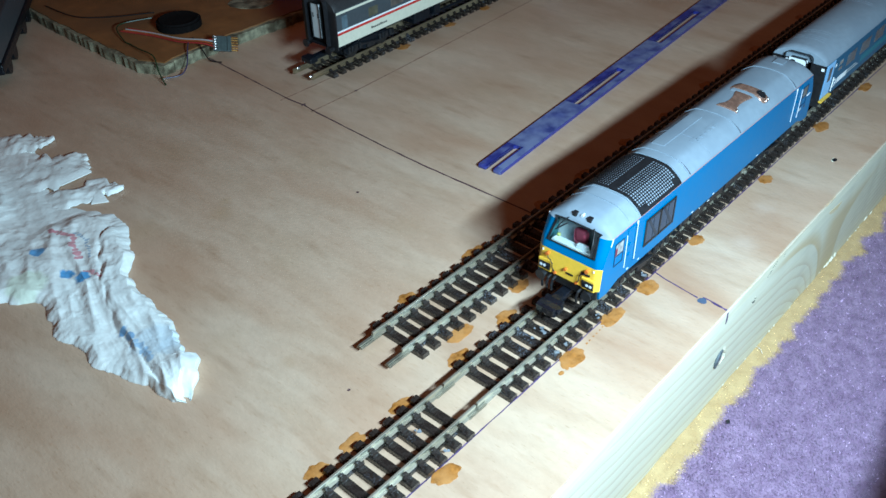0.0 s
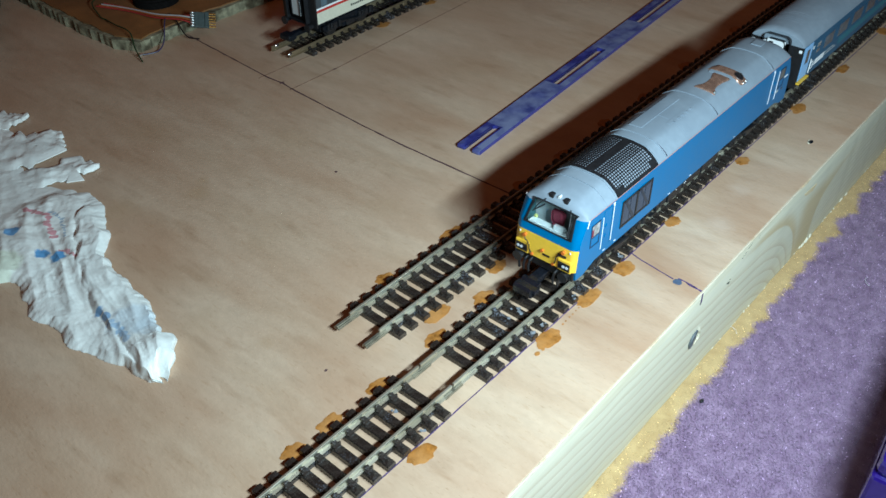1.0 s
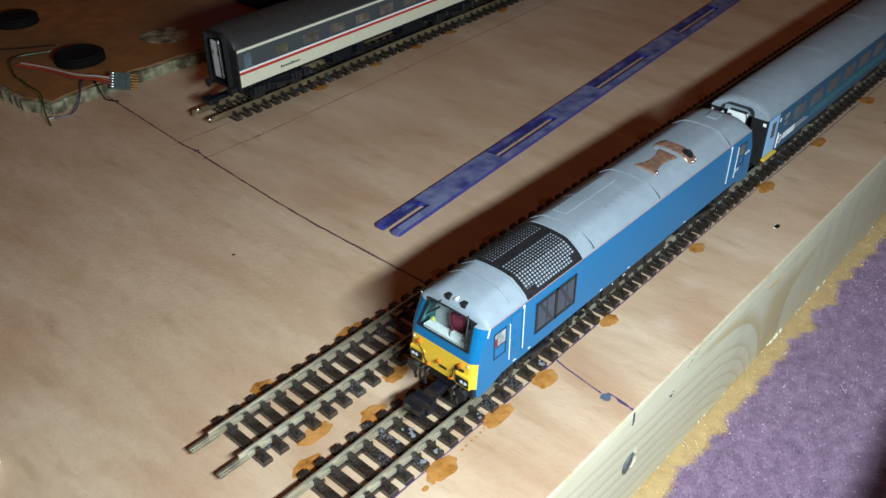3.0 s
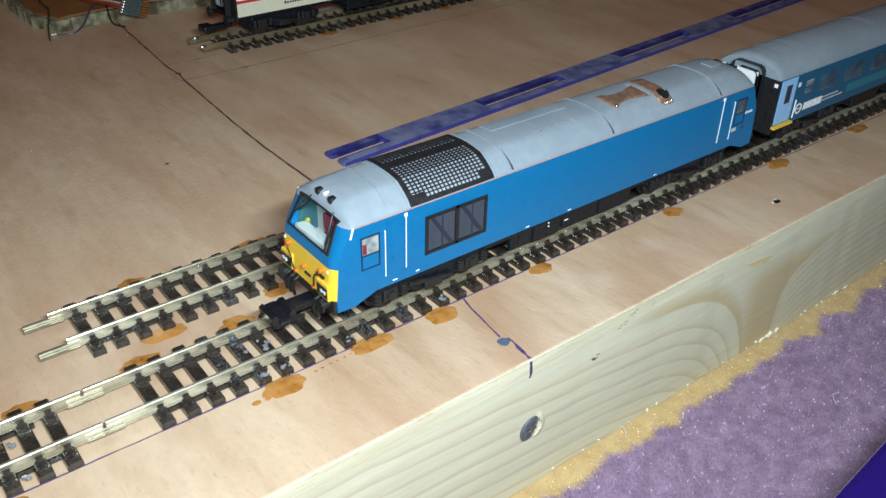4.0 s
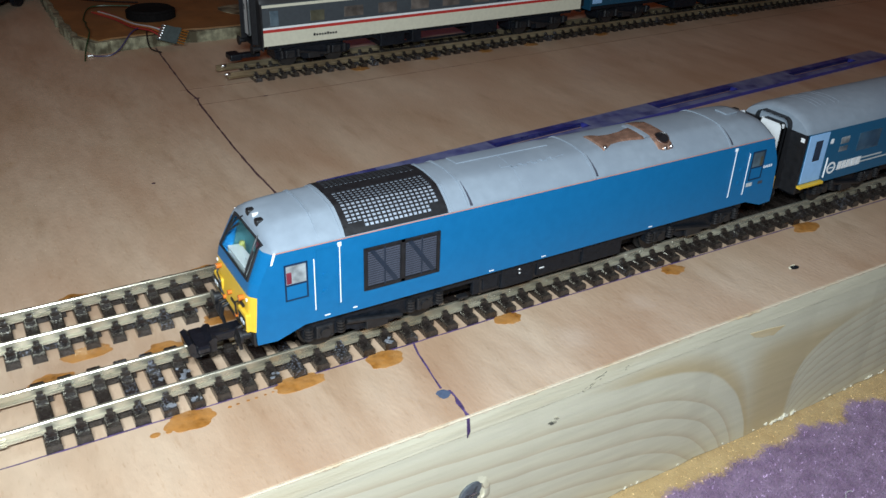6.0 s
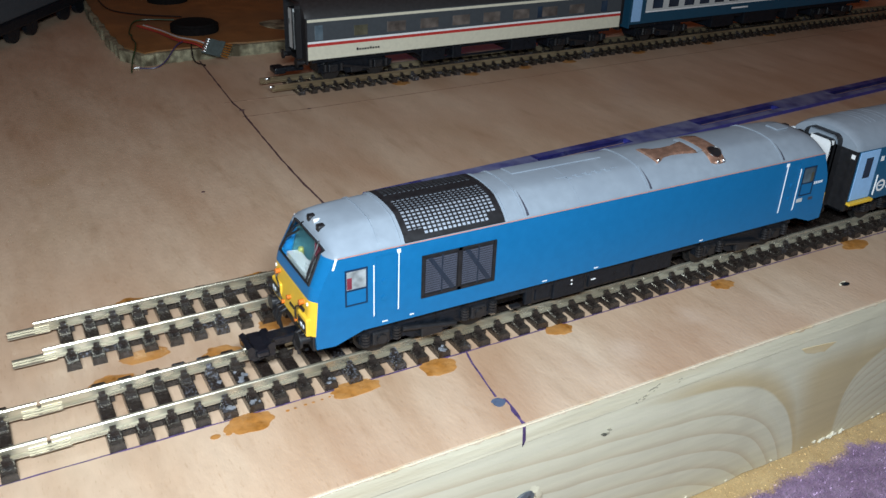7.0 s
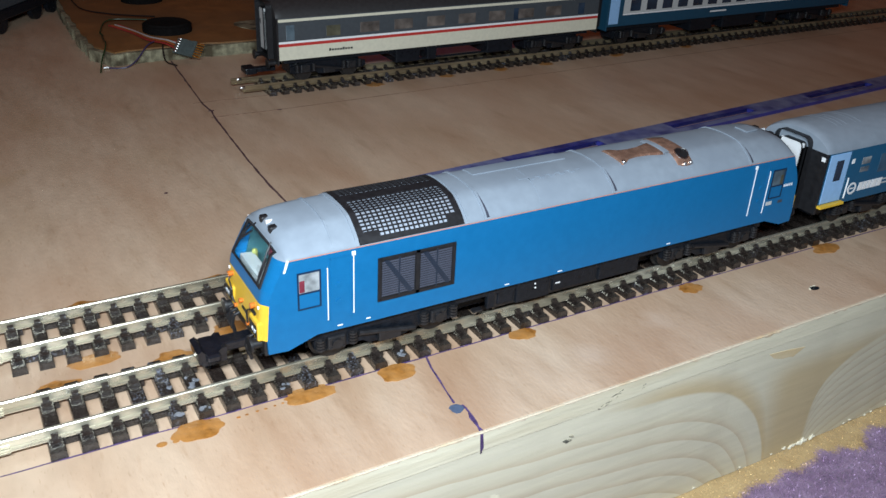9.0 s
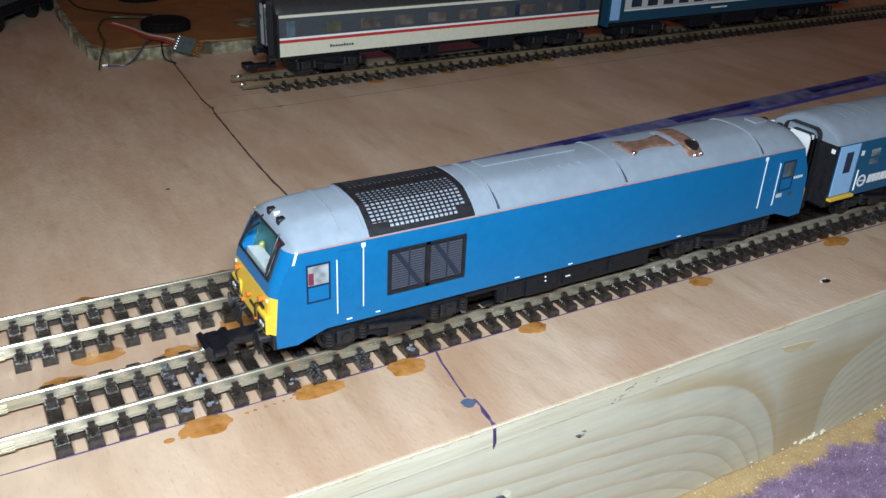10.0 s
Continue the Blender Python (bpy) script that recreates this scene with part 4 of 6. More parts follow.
    part("cab_bulkhead", mirrored(bm, back), BULKHEAD, loco, "pale grey cab bulkhead")
    bm = bmesh.new()
    box(bm, 2.6, 9.0, -8.5, 8.5, 16.8, 17.2)
    prism(bm, [(2.2, 17.2), (5.2, 17.2), (4.8, 21.0), (2.5, 21.2)], "y", -6.4, 6.4)
    prism(bm, [(2.9, 21.1), (4.7, 21.0), (4.3, 22.2), (3.3, 22.3)], "y", -3.4, -0.6)
    part("cab_desk", mirrored(bm, back), CAB, loco, "pale grey cab desk and floor")
    bm = bmesh.new()
    box(bm, 6.0, 7.0, -1.6, 2.2, 20.4, 24.6, bevel=0.9)
    box(bm, 5.4, 7.0, -1.2, 1.8, 18.0, 20.6, bevel=0.5)
    part("driver_seat", mirrored(bm, back), MAROON, loco, "maroon cab seat")
    for y in (-8.55, 8.35):
        bm = bmesh.new()
        prism(bm, [(3.4, 17), (9.2, 17), (9.2, 26.4), (5.8, 26.4)], "y", y, y + 0.2)
        part("cab_lining", mirrored(bm, back), TEAL_WALL if y > 0 else CAB, loco)
    bm = boxed(4.4, 5.4, 5.4, 6.4, 19.0, 21.8, bevel=0.4)
    part("cab_moulding", mirrored(bm, back), VEST, loco, "yellow-green moulding inside the cab")
    # marker lamps over the screen
    for y in (-2.3, 1.9):
        bm = boxed(4.85, 6.3, y - 0.72, y + 0.72, 28.5, 29.9, bevel=0.3)
        part("marker_housing", mirrored(bm, back), BLACK, loco)
    bm = bmesh.new()
    cyl(bm, (5.6, -0.2, 29.6), "x", 0.42, 1.1, 16)
    part("headlight", mirrored(bm, back), LENS, loco, "small clear top headlight", smooth=True)
    # light clusters, jumper cables, plug sockets
    for s in (-1, 1):
        bm = boxed(0.05, 1.2, s * 6.4 - 2.0, s * 6.4 + 2.0, 12.4, 15.9, bevel=0.3)
        bezel = part("cluster_bezel", mirrored(bm, back), YELLOW, loco, "raised yellow bezel round a light cluster")
        bm = boxed(-0.05, 0.9, s * 6.4 - 1.75, s * 6.4 + 1.75, 12.9, 15.2, bevel=0.15)
        part("light_cluster", mirrored(bm, back), BLACK, bezel, "black oblong light cluster")
        for k, q in ((-0.95, LENS), (0.05, LENS), (1.0, SOOT)):
            bm = bmesh.new()
            cyl(bm, (0.05, s * (6.4 - k), 14.05), "x", 0.42, 0.4, 14)
            part("lamp", mirrored(bm, back), q, bezel)
        bm = bmesh.new()
        tube(bm, [(0.4, s * 5.8, 17.9), (-0.1, s * 5.4, 17.1), (-0.15, s * 4.5, 16.6), (-0.15, s * 4.0, 15.8), (-0.15, s * 4.0, 14.6), (0.0, s * 3.5, 13.6), (0.3, s * 3.3, 13.1)], 0.16, 6)
        part("jumper_cable", mirrored(bm, back), BLACK, loco)
        for y, z, r in ((5.8, 18.0, 0.52), (3.2, 13.1, 0.40)):
            bm = bmesh.new()
            cyl(bm, (0.45, s * y, z), "x", r, 1.1, 14, r * 0.8)
            part("cable_socket", mirrored(bm, back), SOCKET, loco, "orange cable socket", smooth=True)
        bm = boxed(0.6, 0.95, s * 7.5 - 0.15, s * 7.5 + 0.15, 18.1, 18.6)
        part("lamp_bracket", mirrored(bm, back), WHITE, loco)
    bm = bmesh.new()
    cyl(bm, (0.4, 0.3, 15.6), "x", 0.45, 1.0, 14, 0.36)
    part("cable_socket", mirrored(bm, back), SOCKET, loco, "orange cable socket", smooth=True)
    for y, z, n in ((-1.9, 14.3, 5), (-6.6, 16.5, 6)):
        for k in range(n):
            bm = boxed(0.25, 0.62, y + 0.42 * k, y + 0.3 + 0.42 * k, z, z + 0.45)
            part("print_bar", mirrored(bm, back), BLACK, loco)
    # buffer beam, buffers, pipes, coupling
    bm = bmesh.new()
    box(bm, 1.0, 3.4, -8.7, 8.7, 9.4, 12.7, bevel=0.3)
    for y in (-5.6, -4.2, 3.4, 4.8, 6.2):
        tube(bm, [(1.0, y, 11.4), (-0.3, y, 11.0), (-0.6, y + 0.2, 9.2), (-0.2, y + 0.3, 7.4)], 0.35, 6)
    beam = part("buffer_beam", mirrored(bm, back), BLACK, loco, "black buffer beam hung with air pipes")
    for y in (-6.9, 6.9):
        bm = bmesh.new()
        cyl(bm, (0.4, y, 11.2), "x", 0.8, 2.2, 14)
        cyl(bm, (-0.8, y, 11.2), "x", 1.4, 0.45, 18)
        part("buffer", mirrored(bm, back), BLACK, beam, smooth=True)
    bm = bmesh.new()
    box(bm, -4.2, 3, -1.4, 1.4, 7.2, 9.0, bevel=0.3)
    prism(bm, [(-3.6, 6.4), (-7.2, 6.0), (-8.2, 6.7), (-8.4, 8.7), (-7.6, 9.1), (-6.9, 8.3), (-5.2, 8.2), (-4.2, 9.0), (-3.4, 8.9)], "y", -2.5, 2.5)
    box(bm, -7.0, -4.6, -3.3, 3.3, 6.8, 8.3, bevel=0.4)
    prism(bm, [(-4.6, 6.8), (-6.4, 6.6), (-6.9, 4.4), (-6.0, 4.2)], "y", -0.7, 0.7)
    part("coupling", mirrored(bm, back), SHINY, loco, "glossy black plastic coupling hook")
    # cab sides: window, door edges, handrails
    for s in (-1, 1):
        bm = bmesh.new()
        y0, y1 = sorted((s * HALF, s * (HALF + 0.10)))
        for d in ((6.72, 7.0, 17.1, 24.1), (10.5, 10.78, 17.1, 24.1), (7.0, 10.5, 23.8, 24.1), (7.0, 10.5, 20.0, 20.3), (7.0, 10.5, 17.1, 17.35)):
            box(bm, d[0], d[1], y0, y1, d[2], d[3])
        frame_ = part("cab_window", mirrored(bm, back), SEAM, loco, "cab side window with a dark frame")
        bm = boxed(7.0, 10.5, *sorted((s * (HALF - 0.1), s * (HALF + 0.04))), 20.3, 23.8)
        part("pane", mirrored(bm, back), PANE_DIM if back else PANE_PALE, frame_)
        # flat patch on the pane, painted in for the seat behind it
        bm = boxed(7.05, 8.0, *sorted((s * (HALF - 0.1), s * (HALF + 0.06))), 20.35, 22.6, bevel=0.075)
        part("seat_patch", mirrored(bm, back), PANE_WARM if back else MAROON, frame_)
        for x, a, b in ((11.9, 14.0, 24.0), (16.5, 14.2, 26.0)):
            bm = bmesh.new()
            yy = s * (HALF + 0.15)
            tube(bm, [(x, s * HALF, a), (x, yy, a + 0.1), (x, yy, b - 0.1), (x, s * HALF, b)], 0.10, 8)
            part("handrail", mirrored(bm, back), WHITE, loco, "thin white grab rail")
        bm = boxed(16.2, 16.9, y0, y1 + 0.1, 25.3, 26.1, bevel=0.05)
        part("rail_bracket", mirrored(bm, back), WHITE, loco)
        bm = bmesh.new()
        for d in ((12.3, 12.42, 13.6, 25.6), (16.1, 16.22, 13.6, 25.6), (12.3, 16.2, 25.5, 25.62)):
            box(bm, d[0], d[1], y0, y0 + (y1 - y0) * 0.5, d[2], d[3])
        for z in (17.2, 20.4):
            cyl(bm, (13.8, s * (HALF + 0.05), z), "y", 0.5, 0.3, 12)
        part("cab_door", mirrored(bm, back), BLUE, loco, "blue cab door with shallow edges and a round handle")
        if back:
            continue
        bm = boxed(13.5, 14.5, y0, y1, 12.3, 12.5)
        box(bm, 18.8, 19.6, y0, y1, 12.3, 12.5)
        part("step_edge", mirrored(bm, back), WHITE, loco)
        bm = bmesh.new()
        prism(bm, [(4.5, CANT - 1.9), (4.85, CANT - 1.9), (5.5, CANT + 0.1), (5.1, CANT + 0.2)], "y", y0, y1 + 0.05)
        part("lamp_iron", mirrored(bm, back), WHITE, loco)


def build_loco():
    loco = thing("diesel_locomotive", "blue model diesel locomotive with grey roof and yellow nose", "model locomotive", at=(1.6, 1.5, -0.35))
    loco.scale = (0.99, 1.0, 0.97)
    # side walls, with the skirt dropped under both cabs
    front = [(4.95, CANT), (2.55, 21.5), (2.2, 20.4), (2.0, 19.6), (1.7, 16.0), (1.4, 12.6), (1.5, 10.0), (4.9, 9.8), (10.0, 11.6)]
    side = front + [(126.2 - x, z) for x, z in front[::-1]]
    for s in (-1, 1):
        y0, y1 = sorted((s * HALF, s * (HALF - 0.6)))
        part("body_side", prism(bmesh.new(), side, "y", y0, y1), BLUE, loco)
        y0, y1 = sorted((s * (HALF - 0.1), s * (HALF + 0.06)))
        bm = boxed(5.0, 121.2, y0, y1, CANT - 0.07, CANT + 0.09)
        part("cantrail_line", bm, ORANGE, loco, "thin orange line under the roof")
    bm = bmesh.new()
    xs = [17.4, 37.6, 71, 100, 108.8]
    sheet(bm, [brow_row(1.0, x, x) for x in xs])
    part("main_roof", bm, ROOF, loco, "satin grey ribbed roof", smooth=True)
    part("chassis", boxed(9.2, 117, -7.6, 7.6, 9.4, 12.6), SOOT, loco)
    # dark block added inside, so nothing pale shows through under the frame
    part("dark_filler", boxed(10, 116, -3.3, 3.3, 5.2, 9.5), SOOT, loco)
    for x, w in ((13.0, 0.3), (17.0, 0.6), (38.0, 0.4), (41.6, 0.45), (70.4, 0.45), (107.4, 0.45), (54, 0.15)):
        bm = bmesh.new()
        arc(bm, x, x + w, -HALF + 0.03, HALF - 0.03, 0.17 if w > 0.3 else 0.07, 0.3, 26)
        part("roof_rib", bm, ROOF, loco)
    # dark strips on the roof: each panel gap with its shade drawn in
    for x in (42.1, 70.9, 107.9):
        for s in (-1, 1):
            bm = bmesh.new()
            rows = []
            for k in range(9):
                y = s * (9.05 - 0.55 * k)
                w = 0.55 * (1 - k / 8) + 0.03
                rows.append([(x, y, roof_z(y) - 0.1), (x, y, roof_z(y) + 0.05), (x + w, y, roof_z(y) + 0.05), (x + w, y, roof_z(y) - 0.1)])
            sheet(bm, rows, closed=True)
            part("gap_shade", bm, LOUVRE, loco, "dark wedge for a gap between roof panels and the shade beside it")
    # roof panels, bumps and lifting points
    for x0, x1, ya, yb, l in ((45, 66, 0.8, 4.6, 0.16), (113, 116.5, -1.8, 1.4, 0.16), (52, 66.5, -3.9, -2.9, 0.1)):
        part("roof_hatch", arc(bmesh.new(), x0, x1, ya, yb, l, l + 0.15, 8), ROOF, loco, "shallow raised roof hatch")
    for k in range(5):
        part("roof_bump", arc(bmesh.new(), 54 + k * 2.3, 55.1 + k * 2.3, -4.5, -3.8, 0.24, 0.35, 3), ROOF, loco)
    # radiator grille
    grille = part("radiator_grille", arc(bmesh.new(), 17.9, 37.0, -HALF + 0.25, HALF - 0.25, 0.10, 0.25, 30), MESH_BACK, loco, "black mesh radiator grille over pale grey backing")
    bm = bmesh.new()
    arc(bm, 17.6, 18.7, -HALF + 0.2, HALF - 0.2, 0.34, 0.4, 30)
    arc(bm, 36.2, 37.3, -HALF + 0.2, HALF - 0.2, 0.34, 0.4, 30)
    arc(bm, 17.6, 37.3, -1.2, 1.2, 0.32, 0.4, 8)
    for s in (-1, 1):
        arc(bm, 17.6, 37.3, s * 8.72, s * (HALF - 0.08), 0.33, 0.4, 5)
        arc(bm, 18.7, 21.4, s * 7.9, s * 8.8, 0.31, 0.4, 5)
        arc(bm, 34.2, 36.3, s * 7.7, s * 8.8, 0.31, 0.4, 5)
    part("grille_frame", bm, BLACK, grille)
    bm = bmesh.new()
    for k in range(1, 19):
        x = 18.7 + 17.5 * k / 19
        for s in (-1, 1):
            arc(bm, x - 0.13, x + 0.13, s * 1.1, s * 8.75, 0.28, 0.25, 14)
    # lengthways wires, evenly spread along the curve
    ys = [1.2]
    while ys[-1] < 8.75:
        y = ys[-1]
        slope = (roof_z(y + 0.05) - roof_z(y - 0.05)) / 0.1
        ys.append(y + 0.70 / math.hypot(1, slope))
    for y in ys[1:-1]:
        slope = (roof_z(y + 0.05) - roof_z(y - 0.05)) / 0.1
        w = 0.125 / math.hypot(1, slope)
        for s in (-1, 1):
            arc(bm, 18.6, 36.3, s * (y - w), s * (y + w), 0.30, 0.2, 1)
    part("grille_mesh", bm, BLACK, grille)
    # bodyside louvre panel
    for s in (-1, 1):
        y = s * HALF
        def slab(x0, x1, z0, z1, d, name_bm):
            box(name_bm, x0, x1, *sorted((y - s * 0.05, y + s * d)), z0, z1)
        bm = bmesh.new()
        for d in ((20.9, 21.5, 15.2, 23.7), (35.3, 35.9, 15.2, 23.7), (28.1, 28.8, 15.2, 23.7), (21.4, 35.4, 23.2, 23.7), (21.4, 35.4, 15.2, 15.8)):
            slab(*d, 0.22, bm)
        slab(20.9, 35.9, 15.2, 23.7, 0.03, bm)
        panel = part("louvre_panel", bm, BLACK, loco, "black framed louvre panel in the bodyside")
        for x0 in (24.8, 32.1):
            bm = bmesh.new()
            slab(x0, x0 + 0.22, 15.7, 23.3, 0.23, bm)
            part("mullion", bm, BRACE, panel)
        first = None
        for x0, x1 in ((21.7, 27.9), (29.0, 35.1)):
            for k in range(15):
                z = 16.05 + k * 0.46
                if first is None:
                    bm = bmesh.new()
                    prism(bm, [(y, 0), (y + s * 0.16, 0.02), (y + s * 0.12, 0.26), (y, 0.3)], "x", 0, 6.15)
                    first = part("louvre_slat", bm, LOUVRE, panel)
                    first.location = (x0 * MM, 0, z * MM)
                else:
                    shared("louvre_slat", first, panel, pose(x0 * MM, 0, z * MM))
        for x0 in (22.0, 29.4):
            bm = bmesh.new()
            prism(bm, [(x0, 23.0), (x0 + 0.9, 23.0), (x0 + 5.4, 16.4), (x0 + 5.4, 15.9), (x0 + 4.7, 15.9)], "y", *sorted((y, y + s * 0.24)))
            part("diagonal_brace", bm, BRACE, panel, "dark blue diagonal brace")
        # plates of writing too small to read
        bm = bmesh.new()
        for k in range(5):
            slab(119.8 + k * 0.6, 120.15 + k * 0.6, 19.4, 20.0, 0.05, bm)
        part("print_bars", bm, WHITE, loco)
        bm = bmesh.new()
        slab(115.2, 117.0, 15.6, 16.5, 0.06, bm)
        part("data_panel", bm, PALE_GREY, loco)
        bm = bmesh.new()
        slab(119.0, 120.4, 15.6, 16.3, 0.06, bm)
        part("data_panel", bm, LOUVRE, loco)
        for x in (47.0, 59.2, 87.0):
            bm = bmesh.new()
            slab(x, x + 1.0, 12.0, 12.2, 0.08, bm)
            part("jacking_mark", bm, WHITE, loco)
    # exhaust: a bronze saddle with its port
    bm = bmesh.new()
    saddle = ((75.4, -5.2, 1.4, 0.0), (75.6, -5.2, 1.4, 0.34), (76.6, -4.9, 1.0, 0.40), (78.2, -3.9, 0.2, 0.26), (80.6, -3.6, -0.1, 0.24), (83.2, -3.8, 0.1, 0.26), (85.6, -4.3, 0.9, 0.30), (86.8, -4.5, 1.2, 0.28), (87.0, -4.5, 1.2, 0.0))
    arch = ((88.4, -7.2, 3.8, 0.0), (88.6, -7.2, 3.8, 0.36), (89.3, -7.5, 3.6, 0.48), (90.6, -7.6, 3.4, 0.48), (92.1, -7.5, 2.6, 0.46), (92.4, -7.4, 2.4, 0.0))
    for shape in (saddle, arch):
        sheet(bm, [[(x, ya + (yb - ya) * k / 14, roof_z(ya + (yb - ya) * k / 14) + (0.0 if k in (0, 14) else lift)) for k in range(15)] for x, ya, yb, lift in shape])
    ex = part("exhaust_saddle", bm, COPPER, loco, "shiny bronze exhaust saddle and arch on the roof", smooth=True)
    def port(r, d, k):
        y = -5.3 + r * math.sin(k)
        return (90.7 + r * 1.15 * math.cos(k), y, roof_z(y) + 0.50 + d)
    turns = [2 * math.pi * k / 24 for k in range(24)]
    bm = bmesh.new()
    sheet(bm, [[port(r, d, k) for k in turns] for r, d in ((1.5, -0.3), (1.45, 0.05), (1.28, 0.07), (1.22, -0.3))], closed=True)
    part("exhaust_rim", bm, SOLDER, ex, "bright worn rim of the exhaust port", smooth=True)
    bm = bmesh.new()
    vs = sheet(bm, [[port(1.3, -0.3, k) for k in turns], [port(1.3, 0.015, k) for k in turns], [port(0.7, 0.02, k) for k in turns], [port(0.05, 0.02, k) for k in turns]], closed=True)
    part("exhaust_port", bm, BLACK, ex, "black exhaust opening")
    bm = bmesh.new()
    sheet(bm, [[(x, y, roof_z(y) + l) for y in [-4.4 + 0.5 * k for k in range(15)]] for x, l in ((86.6, 0.05), (87.0, 0.26), (87.8, 0.30), (88.3, 0.34))])
    part("silencer_neck", bm, ROOF, ex, "grey neck between the saddle and the arch", smooth=True)
    for x, y in ((76.0, -4.8), (90.0, -7.35), (91.6, -7.3)):
        bm = bmesh.new()
        bmesh.ops.create_icosphere(bm, subdivisions=2, radius=0.45, matrix=Matrix.Translation((x, y, roof_z(y) + 0.3)))
        part("bright_lug", bm, SOLDER, ex, smooth=True)
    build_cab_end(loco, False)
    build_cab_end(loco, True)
    # underframe tanks
    bm = bmesh.new()
    box(bm, 46, 80, -7.2, 7.2, 5.8, 9.6, bevel=0.5)
    part("fuel_tank", bm, BLACK, loco, "black fuel tank between the bogies")
    for s in (-1, 1):
        for x0, x1, z0, y in ((44.5, 46.2, 6.4, 7.7), (46.9, 50.6, 6.6, 7.5), (51, 58.8, 6.1, 7.8), (59.6, 70.4, 6.6, 7.7), (71, 81.5, 6.4, 7.8)):
            bm = boxed(x0, x1, *sorted((s * 6.7, s * y)), z0, 11.8, bevel=0.25)
            part("equipment_box", bm, SOOT, loco)
        bm = bmesh.new()
        for x, z in ((55.2, 9.6), (55.3, 8.7)):
            cyl(bm, (x, s * 7.82, z), "y", 0.19, 0.1, 10)
        box(bm, 60.2, 61.3, *sorted((s * 7.6, s * 7.76)), 8.3, 8.55)
        part("white_mark", bm, WHITE, loco, "small white marks on the fuel tank")
        part("ladder_step", boxed(41.3, 43.4, *sorted((s * 6.8, s * 8.0)), 6.5, 7.0, bevel=0.1), BLACK, loco)
    for xc in (24.0, 102.2):
        build_bogie(loco, xc, 10.0, 3.4)
    return loco


def build_bogie(vehicle, xc, base, wheel_r, half=7.4, lift=0.0):
    """A two-axle bogie with side frames, springs and axle boxes; lift sets it higher under a low body."""
    up = Matrix.Translation((0, 0, lift))
    bm = bmesh.new()
    box(bm, xc - 13, xc + 13, -4, 4, 5.6, 9.6, bevel=0.4)
    for s in (-1, 1):
        y0, y1 = sorted((s * 6.3, s * half))
        prism(bm, [(xc - 14, 7.4), (xc - 12.5, 6.5), (xc - 5, 6.8), (xc - 3.6, 5.9), (xc + 3.6, 5.9), (xc + 5, 6.8), (xc + 12.5, 6.5), (xc + 14, 7.4), (xc + 14, 9.0), (xc + 6, 10.2), (xc - 6, 10.2), (xc - 14, 9.0)], "y", y0, y1)
    bm.transform(up)
    bogie = part("bogie", bm, SOOT, vehicle, "black moulded bogie")
    for s in (-1, 1):
        for x in (xc - base, xc + base):
            bm = bmesh.new()
            box(bm, x - 1.7, x + 1.7, *sorted((s * (half - 0.2), s * (half + 0.6))), 6.7, 9.4, bevel=0.3)
            cyl(bm, (x, s * (half + 0.7), 7.9), "y", 0.95, 0.5, 14)
            for dx, dz in ((-1.2, 8.9), (1.2, 8.9), (-1.2, 7.1), (1.2, 7.1)):
                cyl(bm, (x + dx, s * (half + 0.62), dz), "y", 0.22, 0.25, 8)
            bm.transform(up)
            part("axle_box", bm, BLACK, bogie)
            for dx in (-3.0, 3.0):
                bm = bmesh.new()
                for k in range(4):
                    cyl(bm, (x + dx, s * (half + 0.3), 7.4 + 0.6 * k), "z", 0.85, 0.4, 12)
                cyl(bm, (x + dx, s * (half + 0.3), 8.4), "z", 0.55, 2.6, 10)
                bm.transform(up)
                part("coil_spring", bm, BLACK, bogie)
            bm = bmesh.new()
            cyl(bm, (x, s * 4.75, RAIL_TOP + 0.35 + wheel_r), "y", wheel_r, 1.5, 28)
            cyl(bm, (x, s * 4.1, RAIL_TOP + 0.35 + wheel_r), "y", wheel_r + 0.6, 0.5, 28)
            bm.transform(up)
            part("wheel", bm, STEEL, bogie, smooth=True)
        bm = bmesh.new()
        tube(bm, [(xc - 6, s * (half + 0.6), 8.9), (xc + 5, s * (half + 0.6), 7.0)], 0.5, 8)
        box(bm, xc - 2.2, xc + 2.2, *sorted((s * half, s * (half + 0.9))), 6.0, 8.0, bevel=0.2)
        bm.transform(up)
        part("damper", bm, BLACK, bogie)


# ---------------------------------------------------------------- coaches
def coach_roof_z(y, half, cant, crown):
    return cant + (crown - cant) * max(0.0, 1 - (abs(y) / half) ** 2.1) ** 0.62


def coach_shell(v, length, half, foot, cant, crown, side_mat, roof_mat, end_mat, roof_label):
    us = [math.sin(radians(a)) for a in range(-90, 91, 10)]
    for s in (-1, 1):
        part("body_side", boxed(0.6, length - 0.6, *sorted((s * half, s * (half - 0.6))), foot, cant), side_mat, v)
    bm = bmesh.new()
    rows = []
    for x, h, k in ((-0.1, 0.80, 0.97), (0.5, 0.92, 0.99), (2.2, 1.0, 1.0), (length - 2.2, 1.0, 1.0), (length - 0.5, 0.92, 0.99), (length + 0.1, 0.80, 0.97)):
        rows.append([(x, half * u * k, cant + (coach_roof_z(half * u, half, cant, crown) - cant) * h) for u in us])
    vs = sheet(bm, rows)
    bm.faces.new(vs[0])
    bm.faces.new(vs[-1][::-1])
    part("roof", bm, roof_mat, v, roof_label, smooth=True)
    for x in (0.0, length):
        part("end_wall", boxed(x - 0.6 if x else 0, x if x else 0.6, -half + 0.05, half - 0.05, foot - 1.5, cant), end_mat, v)
    part("underframe", boxed(3, length - 3, -6.5, 6.5, 10.2, foot + 0.4), SOOT, v)


